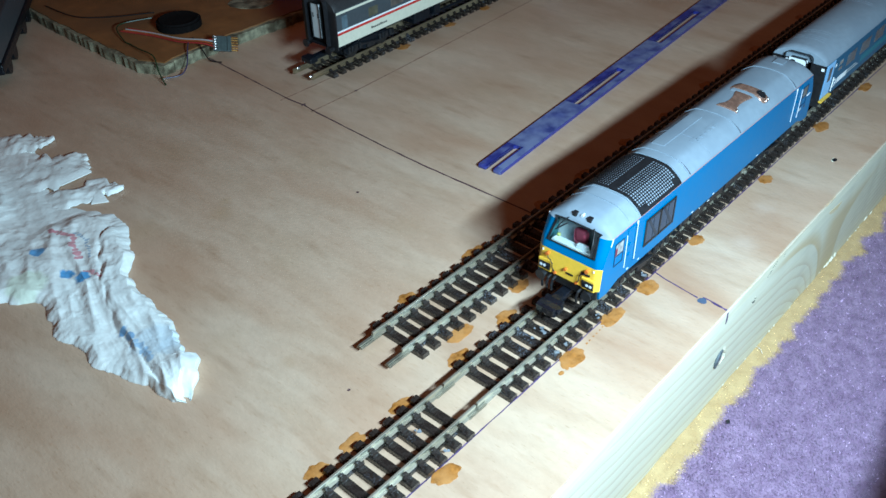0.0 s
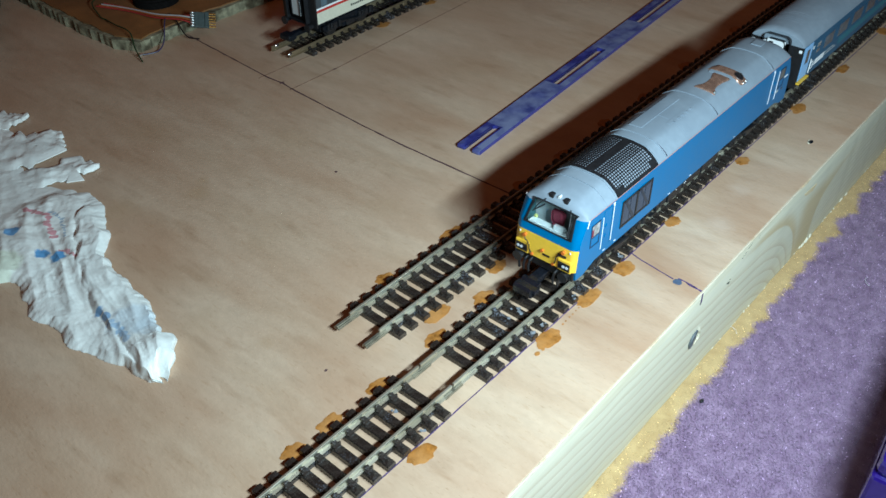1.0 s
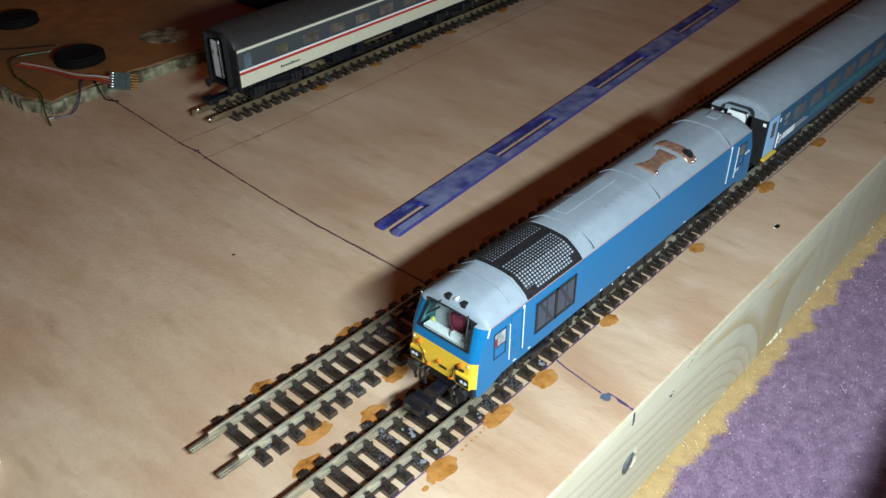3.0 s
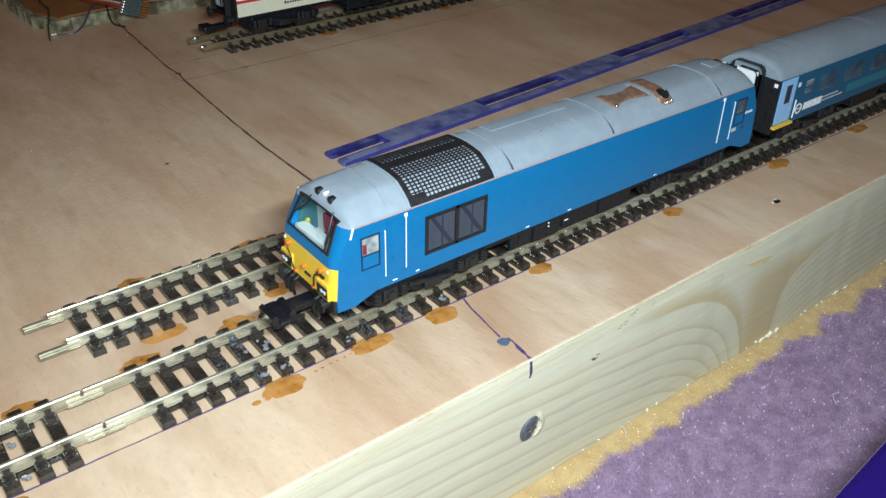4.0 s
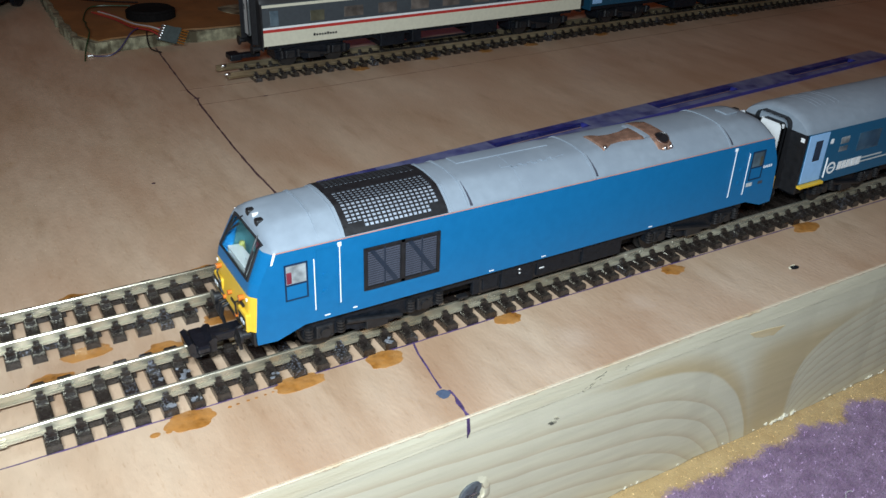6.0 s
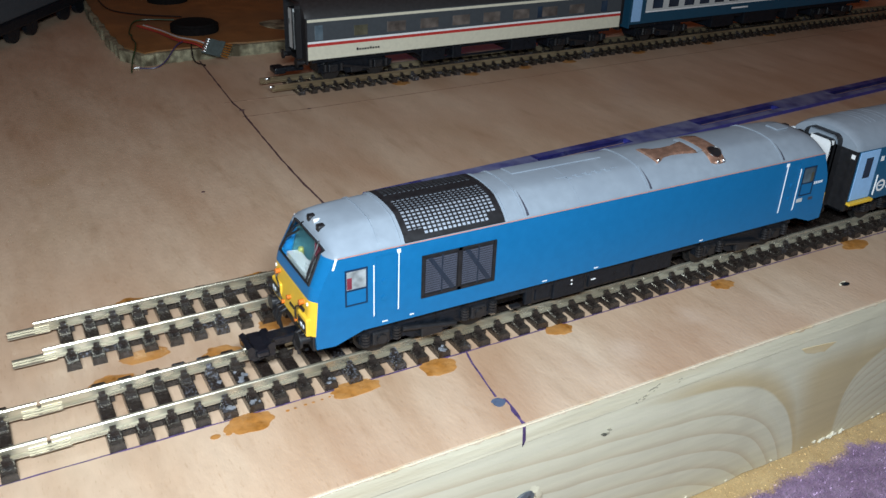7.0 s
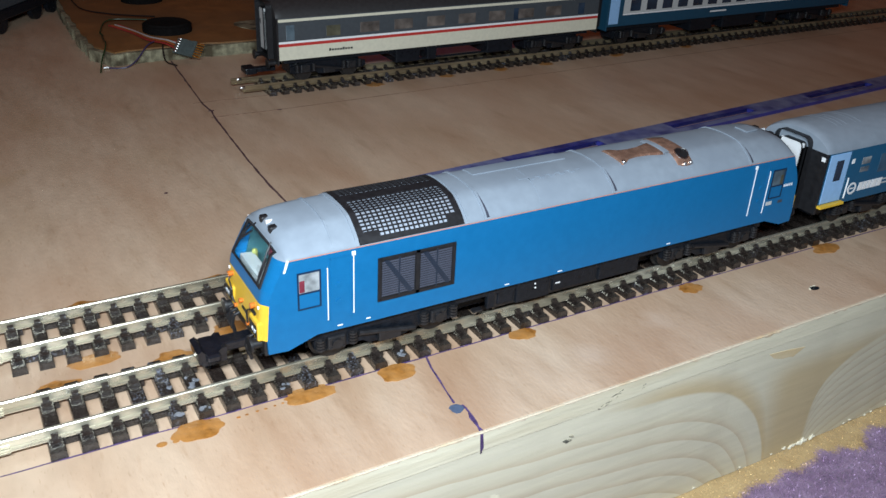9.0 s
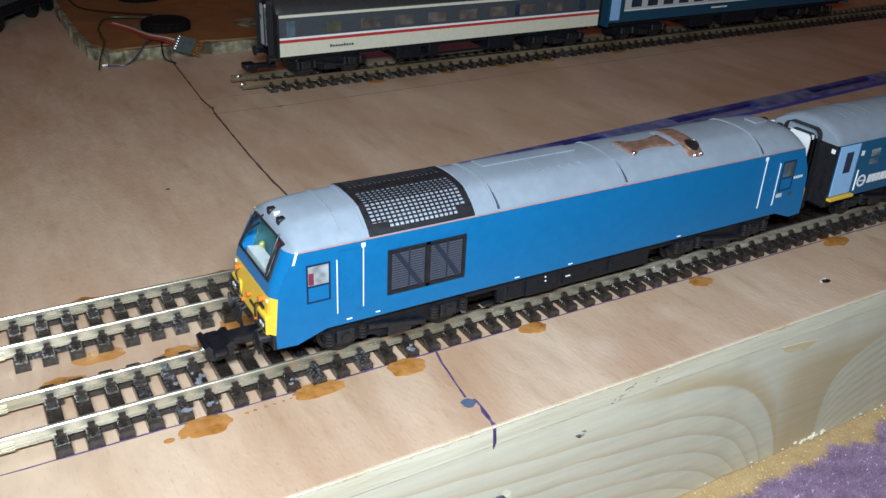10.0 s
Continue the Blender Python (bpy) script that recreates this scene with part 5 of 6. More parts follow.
def corridor(v, x, out, label, white, wide=3.6, sill=13.5, head=29.3, slim=0.0):
    """A gangway that stands out of the end wall."""
    a, b = sorted((x, x + out))
    bm = bmesh.new()
    outline = [(math.copysign(abs(p) - slim, p), q - (slim if q > 20 else 0)) for p, q in ((-5.3, 12.0), (-5.3, 28.6), (-5.1, 29.5), (-4.6, 30.1), (-3.8, 30.5), (3.8, 30.5), (4.6, 30.1), (5.1, 29.5), (5.3, 28.6), (5.3, 12.0))]
    inner = [(-wide, sill), (-wide, head - 1.2), (-wide * 0.97, head - 0.7), (-wide * 0.9, head - 0.3), (-wide * 0.75, head), (wide * 0.75, head), (wide * 0.9, head - 0.3), (wide * 0.97, head - 0.7), (wide, head - 1.2), (wide, sill)]
    for lo, hi, da, db in ((outline, inner, a, b),):
        rows = [[(da, p, q) for p, q in lo], [(db, p, q) for p, q in lo], [(db, p, q) for p, q in hi], [(da, p, q) for p, q in hi]]
        sheet(bm, rows, closed=True)
    g = part("gangway", bm, BLACK, v, label)
    front = x + out
    s = 1 if out < 0 else -1
    part("gangway_door", boxed(*sorted((front + s * 0.45, front + s * 1.0)), -wide, wide, sill, head - 0.2), white, g)
    for y in (-wide * 0.62, wide * 0.62):
        part("door_handle", boxed(*sorted((front + s * 0.30, front + s * 0.50)), y - 0.16, y + 0.16, (sill + head) / 2 + 1.2, (sill + head) / 2 + 3.0), BLACK, g)


def panes(v, length, half, names):
    """Side windows from (start, width, foot, head, material)."""
    for x0, w, z0, z1, mat in names:
        for s in (-1, 1):
            bm = boxed(x0, x0 + w, *sorted((s * (half - 0.2), s * (half + 0.05))), z0, z1, bevel=0.12)
            part("window", bm, mat, v)


def stripe(v, name, length, half, z0, z1, mat, label="", x0=0.6, x1=None, proud=0.03):
    for s in (-1, 1):
        part(name, boxed(x0, length - 0.6 if x1 is None else x1, *sorted((s * (half - 0.1), s * (half + proud))), z0, z1), mat, v, label)


def build_blue_coach():
    length, half = 155.0, 9.2
    v = thing("passenger_coach", "teal blue model coach with grey roof coupled behind the locomotive", "model coach", at=(133.3, 1.5, -2.55))
    v.scale = (1.0, 1.0, 0.97)
    coach_shell(v, length, half, 13.6, 27.2, 31.9, NAVY, ROOF, BLACK, "satin grey coach roof")
    for x in (8, 9.6, 11.2, 14.5, 16.1, 50, 51.6, 90, 91.6, 128, 129.6, 141):
        bm = bmesh.new()
        rows = [[(x + d, half * u * 0.7, coach_roof_z(half * u * 0.7, half, 27.2, 31.9) + l) for u in [k / 10 for k in range(-6, 11)]] for d, l in ((0, -0.02), (0.15, 0.05), (0.35, 0.05), (0.5, -0.02))]
        sheet(bm, rows)
        part("roof_rib", bm, ROOF, v)
    corridor(v, 0, -1.8, "black corridor gangway with a white door", WHITE, 3.1, 13.5, 28.2, 0.6)
    corridor(v, length, 3.6, "black corridor gangway with a white door", WHITE)
    for s in (-1, 1):
        for x in (1.0, length - 8.0):
            d = part("end_door", boxed(x, x + 6.9, *sorted((s * (half - 0.2), s * (half + 0.10))), 14.6, 26.9, bevel=0.08), SKY, v, "pale blue end door")
            part("door_window", boxed(x + 2.5, x + 5.0, *sorted((s * half, s * (half + 0.16))), 20.0, 25.2, bevel=0.1), PANE, d)
            part("door_step", boxed(x - 0.6, x + 7.6, *sorted((s * (half - 0.6), s * (half + 1.0))), 13.7, 14.4, bevel=0.1), YELLOW, d, "yellow door step")
        bm = bmesh.new()
        tube(bm, [(8.9, s * (half + 0.3), 15.0), (8.9, s * (half + 0.35), 20.2)], 0.17, 6)
        part("handrail", bm, WHITE, v)
        # operator's mark: a ring and plain blocks in white
        y0, y1 = sorted((s * half, s * (half + 0.06)))
        bm = bmesh.new()
        turns = [2 * math.pi * k / 20 for k in range(20)]
        sheet(bm, [[(11.6 + r * math.cos(k), y, 16.9 + r * math.sin(k)) for k in turns] for r, y in ((1.55, s * half), (1.55, s * (half + 0.06)), (1.05, s * (half + 0.06)), (1.05, s * half))], closed=True)
        part("ring_mark", bm, WHITE, v, "white ring of an operator's mark")
        part("ring_bar", boxed(10.9, 12.3, y0, y1, 16.75, 17.05), WHITE, v)
        for w, d in ((1.5, 0), (1.2, 1.75), (1.2, 3.2), (0.5, 4.65), (1.5, 5.3), (1.5, 7.0)):
            x = 13.8 + d
            part("mark_block", prism(bmesh.new(), [(x, 15.9), (x + w, 15.9), (x + w + 0.25, 18.0), (x + 0.25, 18.0)], "y", y0, y1), WHITE, v)
        for z in (17.5, 16.5):
            part("print_bars", boxed(22.4, 30.5 if z > 17 else 33.0, y0, y1, z - 0.18, z + 0.18), PALE_GREY, v)
        part("coach_sign", boxed(9.0, 10.0, y0, y1, 23.6, 24.8), WHITE, v)
        part("coach_sign", boxed(-0.06, 0.0, -8.7 if s < 0 else 7.7, -7.7 if s < 0 else 8.7, 25.2, 26.2), WHITE, v)
    panes(v, length, half, [(12.8, 3.2, 22.8, 24.6, PANE_PALE), (12.8, 3.2, 20.8, 22.2, PANE_PALE), (19.5, 8.5, 19.8, 24.6, PANE_BLUE)] + [(32 + 13.6 * k, 9.4, 19.8, 24.6, PANE_BLUE) for k in range(8)] + [(142, 3.2, 20.8, 24.6, PANE)])
    stripe(v, "waist_stripe", length, half, 16.0, 18.6, TEAL, "turquoise waist stripe", x0=35, x1=148)
    for x in (22.0, length - 22):
        build_bogie(v, x, 8.6, 3.1, half=7.0, lift=2.27)
    for x0, x1 in ((46, 60), (66, 84), (92, 108)):
        part("equipment_box", boxed(x0, x1, -6.9, 6.9, 7.6, 13.4, bevel=0.4), SOOT, v)


def build_far_coaches():
    # dark grey and cream coach
    length, half = 136.0, 9.2
    at, turn = (61.2, 158.6, -0.3), 1.0
    v = thing("passenger_coach", "dark grey and cream model coach with a red stripe", "model coach", at=at, turn=turn)
    coach_shell(v, length, half, 12.2, 26.0, 32.0, GUNMETAL, COACH_ROOF, BLACK, "sooty dark coach roof")
    stripe(v, "cream_panel", length, half, 12.15, 16.6, CREAM, "cream lower panel")
    stripe(v, "red_stripe", length, half, 16.6, 17.6, RED, "bright red waist stripe")
    stripe(v, "white_stripe", length, half, 17.6, 18.3, WHITE)
    stripe(v, "white_stripe", length, half, 24.7, 25.6, CREAM)
    panes(v, length, half, [(17.5, 5.2, 19.0, 22.6, PANE_WARM)] + [(30 + 13.2 * k, 7.4, 19.2, 22.8, PANE_MILKY) for k in range(7)] + [(3.2, 3.0, 18.6, 23.6, PANE_DIM), (125, 3.2, 18.8, 23.2, PANE), (94, 2.4, 18.8, 23.2, PANE)])
    for s in (-1, 1):
        for k in range(9):
            part("mark_block", boxed(18.4 + k * 1.0, 19.1 + k * 1.0, *sorted((s * half, s * (half + 0.07))), 14.0, 14.65 + 0.25 * (k in (0, 5))), SOOT, v)
    corridor(v, 0, -2.0, "black corridor gangway with a pale arched door", PALE_GREY, 2.1, 14.5, 28.2)
    corridor(v, length, 2.0, "black corridor gangway with a pale door", PALE_GREY)
    bm = bmesh.new()
    box(bm, -6.0, 2, -1.3, 1.3, 6.8, 8.4, bevel=0.3)
    box(bm, -9.0, -5.0, -2.8, 2.8, 6.6, 8.8, bevel=0.5)
    part("coupling", bm, SOOT, v, "chunky black plastic coupling hook")
    for y in (-6.4, 6.4):
        bm = bmesh.new()
        cyl(bm, (-1.2, y, 11.0), "x", 0.9, 2.6, 12)
        cyl(bm, (-2.6, y, 11.0), "x", 1.6, 0.5, 16)
        part("buffer", bm, BLACK, v)
    for x in (19.0, length - 19):
        build_bogie(v, x, 8.6, 3.1, half=7.0)
    for x0, x1 in ((45, 55), (58, 62), (84, 96)):
        part("equipment_box", boxed(x0, x1, -7.4, 7.4, 6.6, 12.4, bevel=0.4), SOOT, v)
    for s in (-1, 1):
        bm = bmesh.new()
        tube(bm, [(40, s * 6.6, 12.0), (48, s * 6.6, 7.2), (88, s * 6.6, 7.2), (97, s * 6.6, 12.0)], 0.5, 6)
        part("truss_rod", bm, SOOT, v)
    # rail blue and pale grey coach behind it
    w = thing("passenger_coach", "rail blue and pale grey model coach parked behind another", "model coach", at=(60.6 + 141 * math.cos(radians(1)), 158.6 + 141 * math.sin(radians(1)), -0.3), turn=turn)
    length = 155.0
    coach_shell(w, length, half, 12.4, 26.2, 32.0, OLD_BLUE, COACH_ROOF, OLD_BLUE, "sooty dark coach roof")
    stripe(w, "pale_band", length, half, 17.2, 24.2, PALE_GREY, "pale grey window band", x0=8.5, x1=146)
    stripe(w, "white_line", length, half, 16.7, 17.2, WHITE, x0=8.5, x1=146)
    panes(w, length, half, [(12 + 8.9 * k, 5.8, 18.0, 22.8, PANE) for k in range(15)])
    for s in (-1, 1):
        for x in (1.2, 148):
            part("end_door", boxed(x, x + 5.0, *sorted((s * (half - 0.2), s * (half + 0.08))), 13.4, 25.4, bevel=0.08), SKY if x < 5 else OLD_BLUE, w)
        part("print_bar", boxed(59, 69, *sorted((s * half, s * (half + 0.07))), 14.6, 15.2), WHITE, w)
    corridor(w, 0, -1.8, "black corridor gangway with a pale door", PALE_GREY)
    for x in (22.0, length - 22):
        build_bogie(w, x, 8.6, 3.1, half=7.0)
    for x0, x1 in ((50, 64), (70, 92), (98, 106)):
        part("equipment_box", boxed(x0, x1, -7.4, 7.4, 6.6, 12.6, bevel=0.4), SOOT, w)


# ---------------------------------------------------------------- loose things on the board
def build_rule():
    """A slotted blue plastic spacing strip."""
    length, w, h = 250.0, 8.6, 1.25
    ob = thing("spacing_strip", "scuffed translucent blue plastic spacing strip with slots", "track template", at=(44.2, 60.3, 0), turn=4.5)
    slots = [(0.0, 17.0), (54.0, 89.5), (120.0, 160.0), (191.5, 231.0)]
    lo, hi = -1.55, 1.35

    def bar(x0, x1, y0, y1, z0, z1):
        n = max(1, int((x1 - x0) / 6))
        rows = []
        for k in range(n + 1):
            x = x0 + (x1 - x0) * k / n
            rows.append([(x, y0, z0), (x, y1, z0), (x, y1, z1), (x, y0, z1)])
        bm = bmesh.new()
        vs = sheet(bm, rows, closed=True)
        bm.faces.new(vs[0])
        bm.faces.new(vs[-1][::-1])
        return bm

    edge, mid_y, wide = 0.0, (lo + hi) / 2, (hi - lo) / 2
    for a, b in slots + [(length, length)]:
        if a > edge:
            part("strip_web", bar(edge, a, -w / 2, w / 2, 0, h), RULE, ob)
        if b > a:
            part("strip_bar", bar(a, b, -w / 2, lo, 0, h), RULE, ob)
            part("strip_bar", bar(a, b, hi, w / 2, 0, h), RULE_DEEP, ob, "cleaner deep blue bar beside a slot")
            for y0, y1 in ((lo - 0.34, lo), (hi, hi + 0.34)):
                part("slot_rim", bar(a, b, y0, y1, 0, h + 0.07), RULE_EDGE, ob, "raised deep blue rim beside a slot")
            for x, s in ((a, 1), (b, -1)):
                if 0 < x < length:
                    bm = bmesh.new()
                    for k in range(6):
                        t0, t1 = wide * (k / 3 - 1), wide * ((k + 1) / 3 - 1)
                        prism(bm, [(x, t0 + mid_y), (x + s * 1.0 * (1 - math.sqrt(max(0, 1 - (t0 / wide) ** 2))) + 0.01 * s, t0 + mid_y), (x + s * 1.0 * (1 - math.sqrt(max(0, 1 - (t1 / wide) ** 2))) + 0.01 * s, t1 + mid_y), (x, t1 + mid_y)], "z", 0, h)
                    part("slot_end", bm, RULE_EDGE, ob)
        edge = b
    for y0, y1 in ((-w / 2, lo), (hi, w / 2)):
        part("prong_tip", boxed(-0.5, 2.2, y0 - 0.02, y1 + 0.02, 0, h + 0.02, bevel=0.35), RULE_DEEP, ob, "rounded deep blue prong tip", smooth=True)
    for s in (-1, 1):
        part("outer_edge", bar(0, length, *sorted((s * w / 2, s * (w / 2 + 0.12))), 0, h - 0.05), RULE_EDGE, ob)


def ease(table, y):
    for (ya, va), (yb, vb) in zip(table, table[1:]):
        if y <= yb:
            f = min(1.0, max(0.0, (y - ya) / (yb - ya)))
            return va + (vb - va) * f * f * (3 - 2 * f)
    return table[-1][1]


def torn_arm(tissue, spine, seed):
    """A thin ragged tongue of paper along a spine of (x, y, half width)."""
    n, across = 60, 14
    rows = []
    for k in range(n + 1):
        f = k / n * (len(spine) - 1)
        i = min(int(f), len(spine) - 2)
        (xa, ya, ha), (xb, yb, hb) = spine[i], spine[i + 1]
        x, y, half = [a + (b - a) * (f - i) for a, b in ((xa, xb), (ya, yb), (ha * 1.25, hb * 1.25))]
        d = Vector((xb - xa, yb - ya, 0)).normalized()
        side = Vector((-d.y, d.x, 0))
        left, right = [half * (1 + 0.35 * noise.noise(Vector((k * 0.22, seed, w)))) + 0.3 * noise.noise(Vector((k * 0.9, seed, w))) for w in (1.0, 7.0)]
        row = []
        for q in range(across + 1):
            u = -1 + 2 * q / across
            p = Vector((x, y, 0)) + side * u * (left if u > 0 else right)
            z = 1.0 + 0.9 * noise.noise(Vector((p.x * 0.16, p.y * 0.16, seed))) + 0.5 * noise.noise(Vector((p.x * 0.5, p.y * 0.5, seed)))
            row.append((p.x, p.y, 0.25 + max(0.25, z) * min(1.0, 0.35 + (1 - abs(u)) * 2.2) * min(1.0, 0.15 + k / 16)))
        rows.append(row + [(a, b, max(0.02, c - 0.25)) for a, b, c in reversed(row)])
    bm = bmesh.new()
    ends = sheet(bm, rows, closed=True)
    for end in (ends[0], ends[-1]):
        for q in range(across):
            bm.faces.new((end[q], end[q + 1], end[2 * across - q], end[2 * across + 1 - q]))
    part("torn_arm", bm, PAPER, tissue, "torn tongue of tissue with a ragged edge", smooth=True)


def build_tissue():
    near_side = [(46, -79), (47.5, -77), (50, -73), (55.6, -68.5), (57.6, -71), (61, -69.4), (74, -65.5), (85.6, -64.6), (95, -63.3), (106.7, -56), (120, -49.5), (127, -48.8), (131, -51), (137, -53.5), (143, -55.5), (150, -56.5), (158, -55), (170, -50), (180, -46.5), (190, -45), (196, -48), (200, -58)]
    far_side = [(46, -80), (47.8, -82), (54.8, -82.6), (64.8, -85.3), (72.6, -88), (79.6, -86.5), (89.5, -88.8), (97, -86), (105, -84.5), (112, -90), (120, -101), (140, -108), (160, -104), (193, -88), (200, -70)]
    fold = [(46, -83.5), (47.8, -82.4), (56, -79.9), (65.7, -78.2), (78, -76.6), (86.5, -73.8), (97, -69.6), (106, -65), (115, -60.2), (122, -52.6), (130, -46)]
    bm = bmesh.new()
    nu, nv = 96, 300
    rows = []
    for j in range(nv + 1):
        y0 = 46.2 + 152 * j / nv
        xa, xb = ease(far_side, y0), ease(near_side, y0)
        row = []
        for i in range(nu + 1):
            u = -1 + 2 * i / nu
            x = (xa + xb) / 2 + (xb - xa) / 2 * u + 0.9 * noise.noise(Vector((y0 * 0.22, 2.0 + u, 1.0))) + (0.4 + (0.25 if y0 > 132 else 0.0) * max(0.0, u)) * noise.noise(Vector((y0 * 0.9, u * 3, 4.0)))
            y = y0 + 2.0 * noise.noise(Vector((u * 2.0, y0 * 0.06, 5.0)))
            edge = min(1.0, (1 - abs(u)) / 0.20) ** 0.85
            c = x - 0.28 * (y - 50) + 3 * noise.noise(Vector((x * 0.08, y * 0.05, 6.0)))
            z = 1.9 + 1.3 * noise.noise(Vector((x * 0.05, y * 0.03, 1.0)))
            for fc, fy, amp in ((0.13, 0.025, 1.15), (0.30, 0.07, 0.34), (0.7, 0.2, 0.12)):
                z += amp * (0.5 - 2 * abs(noise.noise(Vector((c * fc, y * fy, fc)))))
            for f, amp in ((0.16, 0.40), (0.42, 0.12), (1.0, 0.06)):
                near, far = noise.voronoi(Vector((x * f, y * f, 2.0)))[0][:2]
                z += amp * (0.35 - min(0.7, far - near)) * (1.6 if y > 92 else 0.7)
            # the half that is folded over, with the crease along its rim
            over = x - ease(fold, y) + 0.4 * noise.noise(Vector((y * 0.3, 3.0, 1.0)))
            z += 0.9 * max(0.0, min(1.0, (over + 0.7) / 1.6)) * max(0.0, min(1.0, (128 - y) / 10)) - 0.25 * math.exp(-((over + 0.8) / 0.5) ** 2) * max(0.0, min(1.0, (126 - y) / 10))
            z += 2.0 * math.exp(-((x + 75.5) ** 2 + (y - 53) ** 2) / 30)
            z *= 1 - 0.55 * max(0.0, min(1.0, (u - 0.3) / 0.3)) * max(0.0, min(1.0, (y - 130) / 6))
            row.append((x, y, 0.15 + edge * max(0.4, z) * min(1.0, 0.05 + (y0 - 46.2) / 3.5) * min(1.0, 0.4 + (198 - y0) / 40)))
        rows.append(row)
    rows = [row + [(x, y, max(0.02, z - 0.5)) for x, y, z in reversed(row)] for row in rows]
    ends = sheet(bm, rows, closed=True)
    for end in (ends[0], ends[-1]):
        for i in range(nu):
            bm.faces.new((end[i], end[i + 1], end[2 * nu - i], end[2 * nu + 1 - i]))
    bm.normal_update()
    t = thing("crumpled_tissue", "crumpled white paper tissue smeared with blue and red", "tissue", at=(0.5, 4.5, 0))
    other = bm.copy()
    for layer, keep in ((bm, False), (other, True)):
        doomed = [f for f in layer.faces if (lambda c: c.y < 128 and c.x > ease(fold, c.y) + 0.3)(f.calc_center_median()) != keep]
        bmesh.ops.delete(layer, geom=doomed, context="FACES")
    part("lower_layer", bm, PAPER, t, smooth=True)
    torn_arm(t, [(-64, 149, 6.5), (-57, 147.5, 5.5), (-53, 146, 4.2), (-49, 144.5, 3.6), (-45, 144, 6.2), (-43, 142, 3.0), (-41, 140, 2.6), (-38.9, 138.4, 0.5)], 3)
    torn_arm(t, [(-66, 172, 11), (-58, 169.5, 10), (-51, 166, 9.2), (-46, 163.5, 7.6), (-42, 166, 6.0), (-39, 166.5, 4.2), (-36.2, 165.5, 1.6)], 5)
    torn_arm(t, [(-56, 195, 8.0), (-49, 192, 6.5), (-43.5, 188.5, 4.4), (-40, 186.8, 2.6), (-37.2, 186, 0.5)], 8)
    part("folded_flap", other, PAPER, t, "half of the tissue folded over with a crease along its rim", smooth=True)


def build_fibreboard():
    ob = thing("hardboard_offcut", "worn brown board offcut with crumbling pale edges", "board offcut")
    rng = random.Random(3)
    outline = [(18, 204), (30, 206), (52, 206.5), (75, 205), (92, 204.5), (140, 204), (210, 205), (260, 207), (262, 380), (150, 420), (20, 420), (14, 340), (12, 280), (11.5, 240), (12.5, 214)]
    def ragged(points, step, amp):
        out = []
        for (xa, ya), (xb, yb) in zip(points, points[1:] + points[:1]):
            n = max(1, int(math.hypot(xb - xa, yb - ya) / step))
            out += [(xa + (xb - xa) * k / n + rng.uniform(-amp, amp), ya + (yb - ya) * k / n + rng.uniform(-amp, amp)) for k in range(n)]
        return out
    part("board_core", prism(bmesh.new(), ragged(outline, 2.0, 0.55), "z", 0, 4.2), FOAM, ob, "crumbling pale grey edge")
    inset = [(x + (1.8 if x < 100 else -1.8), y + (2.2 if y < 300 else -2)) for x, y in outline]
    part("board_face", prism(bmesh.new(), ragged(inset, 4.0, 0.5), "z", 4.0, 4.7), FIBRE, ob)
    # bare pale patch
    bm = bmesh.new()
    prism(bm, [(82.5 + 11 * math.cos(a) * rng.uniform(0.75, 1.1) + 3 * math.sin(a), 231 - 4 * math.cos(a) + 9 * math.sin(a) * rng.uniform(0.7, 1.1)) for a in [0.4833 * k for k in range(13)]], "z", 4.6, 4.9)
    part("torn_patch", bm, FOAM, ob, "pale patch where the face is torn away")
    # black round part on it
    for x, y, r in ((45, 233, 9.5), (48, 293, 9.0)):
        d = thing("round_speaker", "small black round loudspeaker lying on the board offcut", "loudspeaker", group="loudspeakers", at=(x, y, 4.7))
        bm = bmesh.new()
        cyl(bm, (0, 0, 1.4), "z", r, 2.8, 40)
        part("speaker_body", bm, FELT, d, smooth=True)
        bm = bmesh.new()
        rows = [[(q * r * math.cos(a), q * r * math.sin(a), z) for a in [2 * math.pi * k / 40 for k in range(40)]] for q, z in ((0.92, 2.7), (0.87, 3.6), (0.74, 3.3), (0.4, 2.4), (0.04, 3.0))]
        sheet(bm, rows, closed=True)
        part("cone", bm, FELT, d, smooth=True)


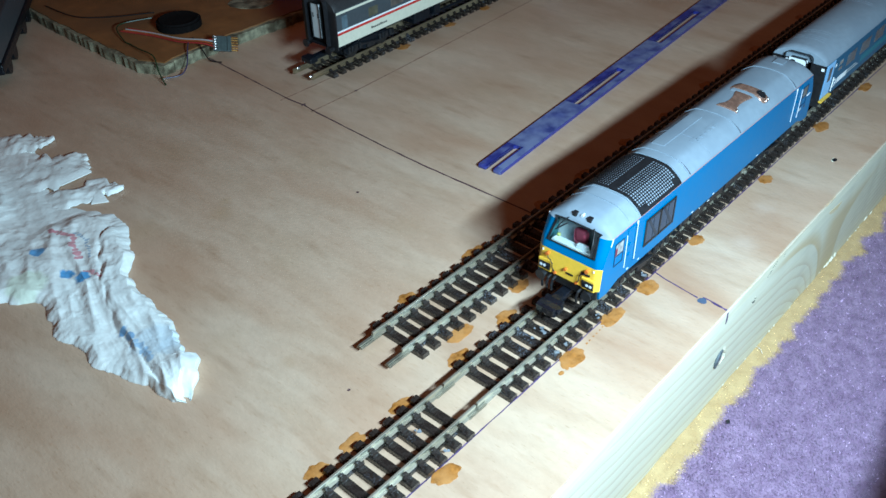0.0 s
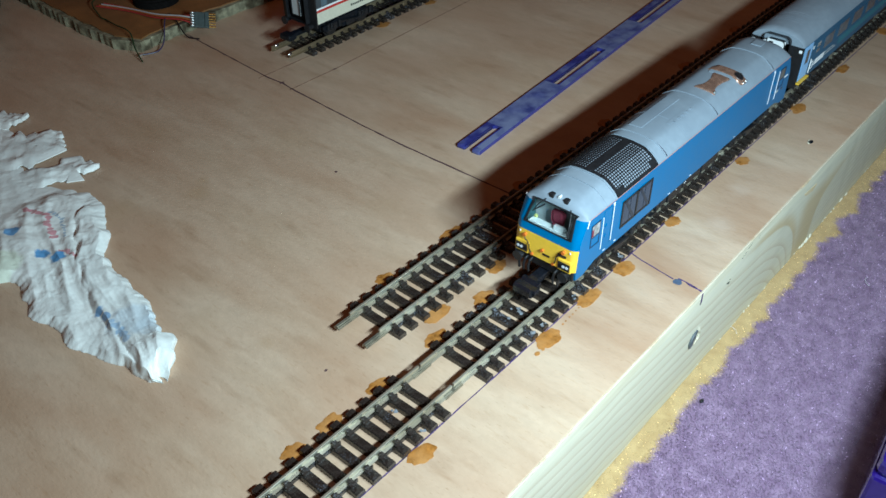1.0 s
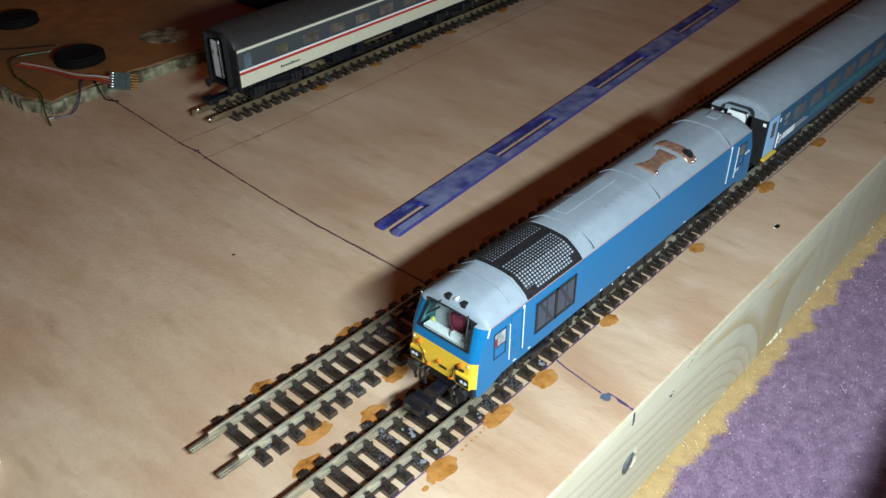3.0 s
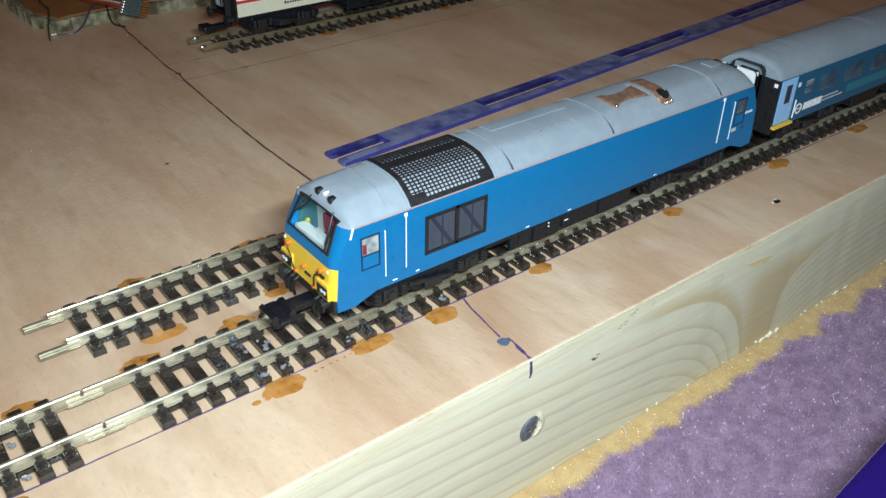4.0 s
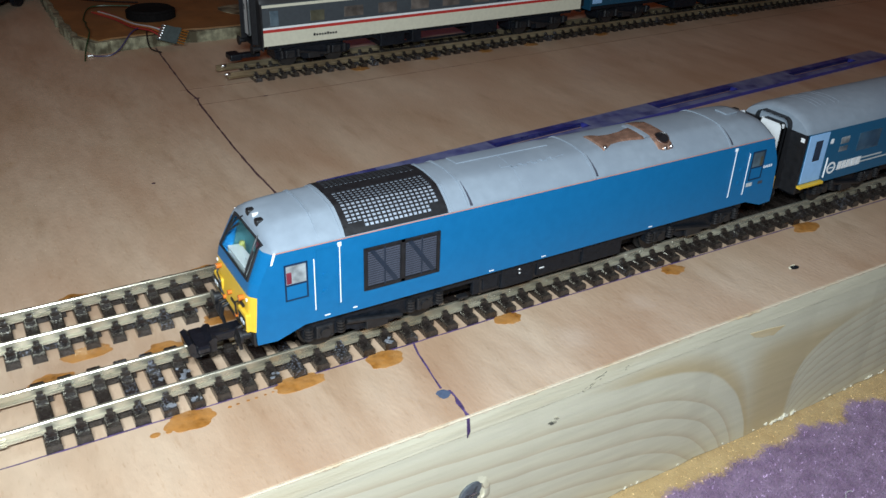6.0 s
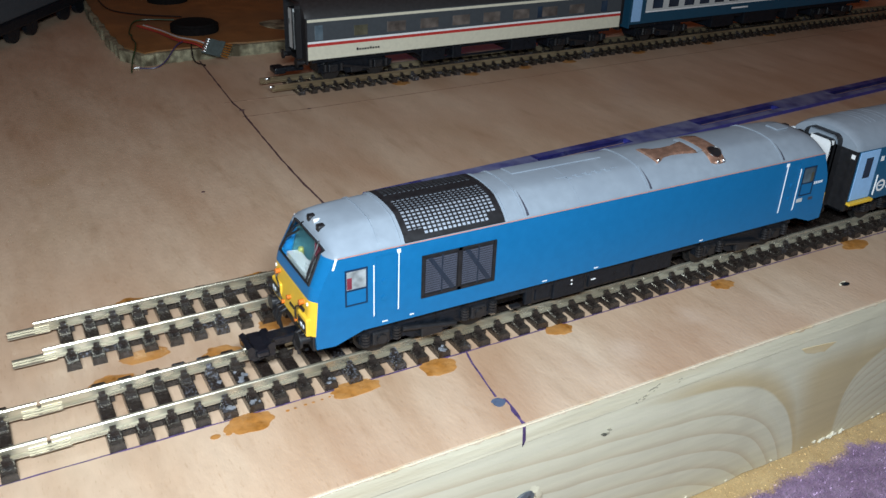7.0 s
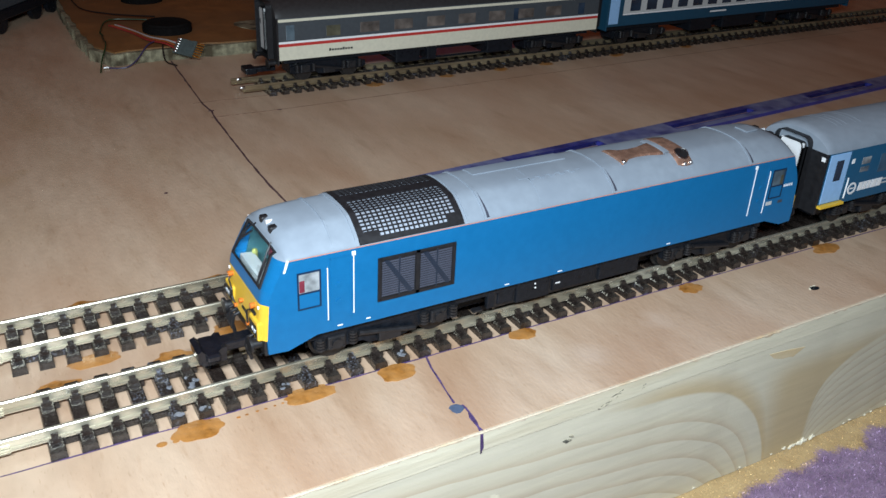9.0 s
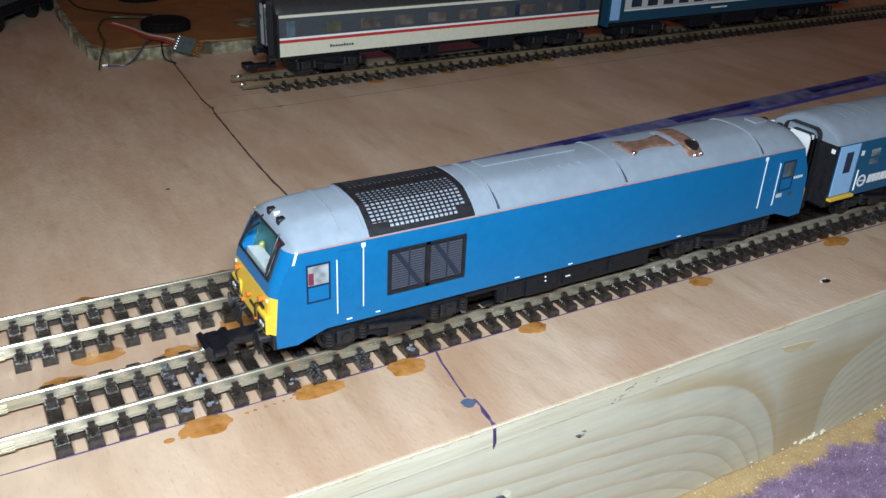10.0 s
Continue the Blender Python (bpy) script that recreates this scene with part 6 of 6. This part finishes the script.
def build_decoder():
    d = thing("decoder_chip", "small circuit board with gold pins and coloured wires", "circuit board", at=(44.0, 201.6, 4.8), turn=-32)
    lean = pose(0, 0, 0, 38, 12, 0) @ Matrix.Scale(0.62, 4)

    def leaning(bm):
        bm.transform(lean)
        return bm

    part("circuit_board", leaning(boxed(-6.0, 6.0, -5.5, 5.5, 1.2, 2.2, bevel=0.1)), PCB, d)
    part("pin_carrier", leaning(boxed(3.2, 5.8, -5.4, 5.4, 1.0, 3.0, bevel=0.15)), PCB, d)
    for k in range(6):
        y = -4.6 + 1.84 * k
        part("gold_pin", leaning(boxed(5.6, 10.2, y - 0.38, y + 0.38, 1.6, 2.3, bevel=0.08)), GOLD, d)
        bm = bmesh.new()
        bmesh.ops.create_icosphere(bm, subdivisions=2, radius=0.9, matrix=Matrix.Translation((-4.6, y, 2.5)) @ Matrix.Diagonal((1.7, 0.75, 0.7, 1)))
        part("solder_joint", leaning(bm), SOLDER, d, smooth=True)
    back = d.matrix_basis.inverted()
    for name, y, side, h in (("red", -3.2, -0.9, 0.0), ("orange", -1.2, -0.3, 0.5), ("white", 0.8, 0.3, 0.8), ("red", 2.6, 0.9, 0.3)):
        start = lean @ Vector((-4.6, y, 2.5))
        p = [start] + [back @ (Vector(q) * MM) / MM for q in ((38.8 + side, 207.0 + side, 6.4 + h), (34.6 + side, 217.5 + side * 0.6, 5.6 + h), (31.6 + side, 233 + side, 5.2 + h * 0.5), (27 + side * 2, 247, 5.1))]
        pts = []
        for i in range(len(p) - 1):
            p0, p1, p2, p3 = p[max(i - 1, 0)], p[i], p[i + 1], p[min(i + 2, len(p) - 1)]
            for k in range(6):
                t = k / 6
                pts.append(0.5 * ((2 * p1) + (p2 - p0) * t + (2 * p0 - 5 * p1 + 4 * p2 - p3) * t * t + (3 * p1 - p0 - 3 * p2 + p3) * t ** 3))
        part("wire", tube(bmesh.new(), pts + [p[-1]], 0.34, 7), WIRES[name], d, smooth=True)
    # loose wires that hang over the edge of the offcut
    for name, pts in (("green", [(20, 232, 5.2), (18.5, 222, 6.2), (17.5, 210, 6.8), (14.5, 203, 3.2), (12.5, 196, 0.6)]), ("purple", [(38, 216, 5.4), (32, 208, 6.0), (26, 201, 2.5), (21.5, 199, 0.7), (16, 201, 0.6)]), ("black", [(40, 216, 5.4), (37, 207, 5.6), (36, 200, 1.6), (39, 196, 0.6)]), ("black", [(44, 250, 6.8), (30, 262, 6.2), (20, 275, 6.2), (19, 300, 5.4)]), ("green", [(40, 246, 6.6), (26, 250, 6.6), (20, 236, 5.6), (20, 231, 5.3)])):
        w = thing("loose_wire", name + " thin wire lying over the board offcut", "wire", group="loose wires")
        p = [Vector(q) for q in pts]
        fine = []
        for i in range(len(p) - 1):
            p0, p1, p2, p3 = p[max(i - 1, 0)], p[i], p[i + 1], p[min(i + 2, len(p) - 1)]
            for k in range(6):
                t = k / 6
                fine.append(0.5 * ((2 * p1) + (p2 - p0) * t + (2 * p0 - 5 * p1 + 4 * p2 - p3) * t * t + (3 * p1 - p0 - 3 * p2 + p3) * t ** 3))
        part("wire", tube(bmesh.new(), fine + [p[-1]], 0.27, 7), WIRES[name], w, smooth=True)
        if name == "purple":
            part("bare_end", cyl(bmesh.new(), (15.2, 201.2, 0.7), "x", 0.55, 1.8, 8), SOLDER, w)


def build_far_box():
    """Dark wheeled model chassis at the back of the board."""
    d = thing("wagon_chassis", "dark grey model wagon chassis lying by the board offcut", "model wagon", at=(-12, 284, 0), turn=56)
    part("chassis_frame", boxed(-42, 42, -10, 10, 5, 9, bevel=0.6), SOOT, d)
    part("load_box", boxed(-40, 40, -9.5, 9.5, 9, 20, bevel=0.8), GUNMETAL, d)
    for x in (-28, -14, 14, 28):
        for y in (-8.2, 8.2):
            bm = bmesh.new()
            cyl(bm, (x, y, 4.6), "y", 4.6, 2.0, 24)
            part("wheel", bm, SOOT, d, smooth=True)
    part("end_plate", boxed(40, 41.5, -6, 6, 9, 17, bevel=0.3), PALE_GREY, d)


def build_back_box():
    tagged(part("blue_box", boxed(127, 230, 225, 300, 4.7, 40, bevel=2), material("deep_blue_card", (0.01, 0.04, 0.22), rough=0.5)), "deep blue box standing on the board offcut", "box")


def build_case():
    """Glossy violet plastic case on the carpet."""
    d = thing("plastic_case", "glossy deep violet plastic case lying on the carpet", "case", at=(10, -82.6, CARPET_Z), turn=4.8)
    part("body", boxed(0, 190, -90, 0, 0, 26, bevel=1.0), CASE, d, "deep violet case body")
    part("lid", boxed(0.6, 189.4, -89.4, -0.5, 25.8, 31, bevel=1.6), CASE, d, "glossy violet lid")


def build_fluff():
    """Loose pale fibres on the carpet."""
    for k, (x, y, l) in enumerate(((112, -53, 4.5), (60, -32.5, 5))):
        rng = random.Random(k)
        bm = bmesh.new()
        a = rng.uniform(0, 3.1)
        tube(bm, [(x + l * t * math.cos(a + t), y + l * t * math.sin(a + t), CARPET_Z + 0.55 + 0.3 * math.sin(3 * t)) for t in (0, 0.25, 0.5, 0.75, 1)], 0.055, 5)
        tagged(part("loose_fibre", bm, WHITE), "pale loose thread on the carpet", "thread", group="loose threads")
    bm = bmesh.new()
    bmesh.ops.create_icosphere(bm, subdivisions=2, radius=0.7, matrix=Matrix.Translation((28.9, -37.3, CARPET_Z + 0.5)) @ Matrix.Diagonal((1.2, 0.7, 0.8, 1)))
    for v in bm.verts:
        v.co += Vector((0.25, 0.2, 0.2)) * noise.noise(v.co * 1.7)
    tagged(part("dirt_crumb", bm, BLACK), "dark crumb of dirt on the carpet", "crumb")


build_room()
build_board()
build_screw(32.1, -18.3, 2.95)
build_tracks()
build_stains()
build_flecks()
build_loco()
build_blue_coach()
build_far_coaches()
build_rule()
build_tissue()
build_fibreboard()
build_decoder()
build_far_box()
build_back_box()
build_case()
build_fluff()
build_pile()
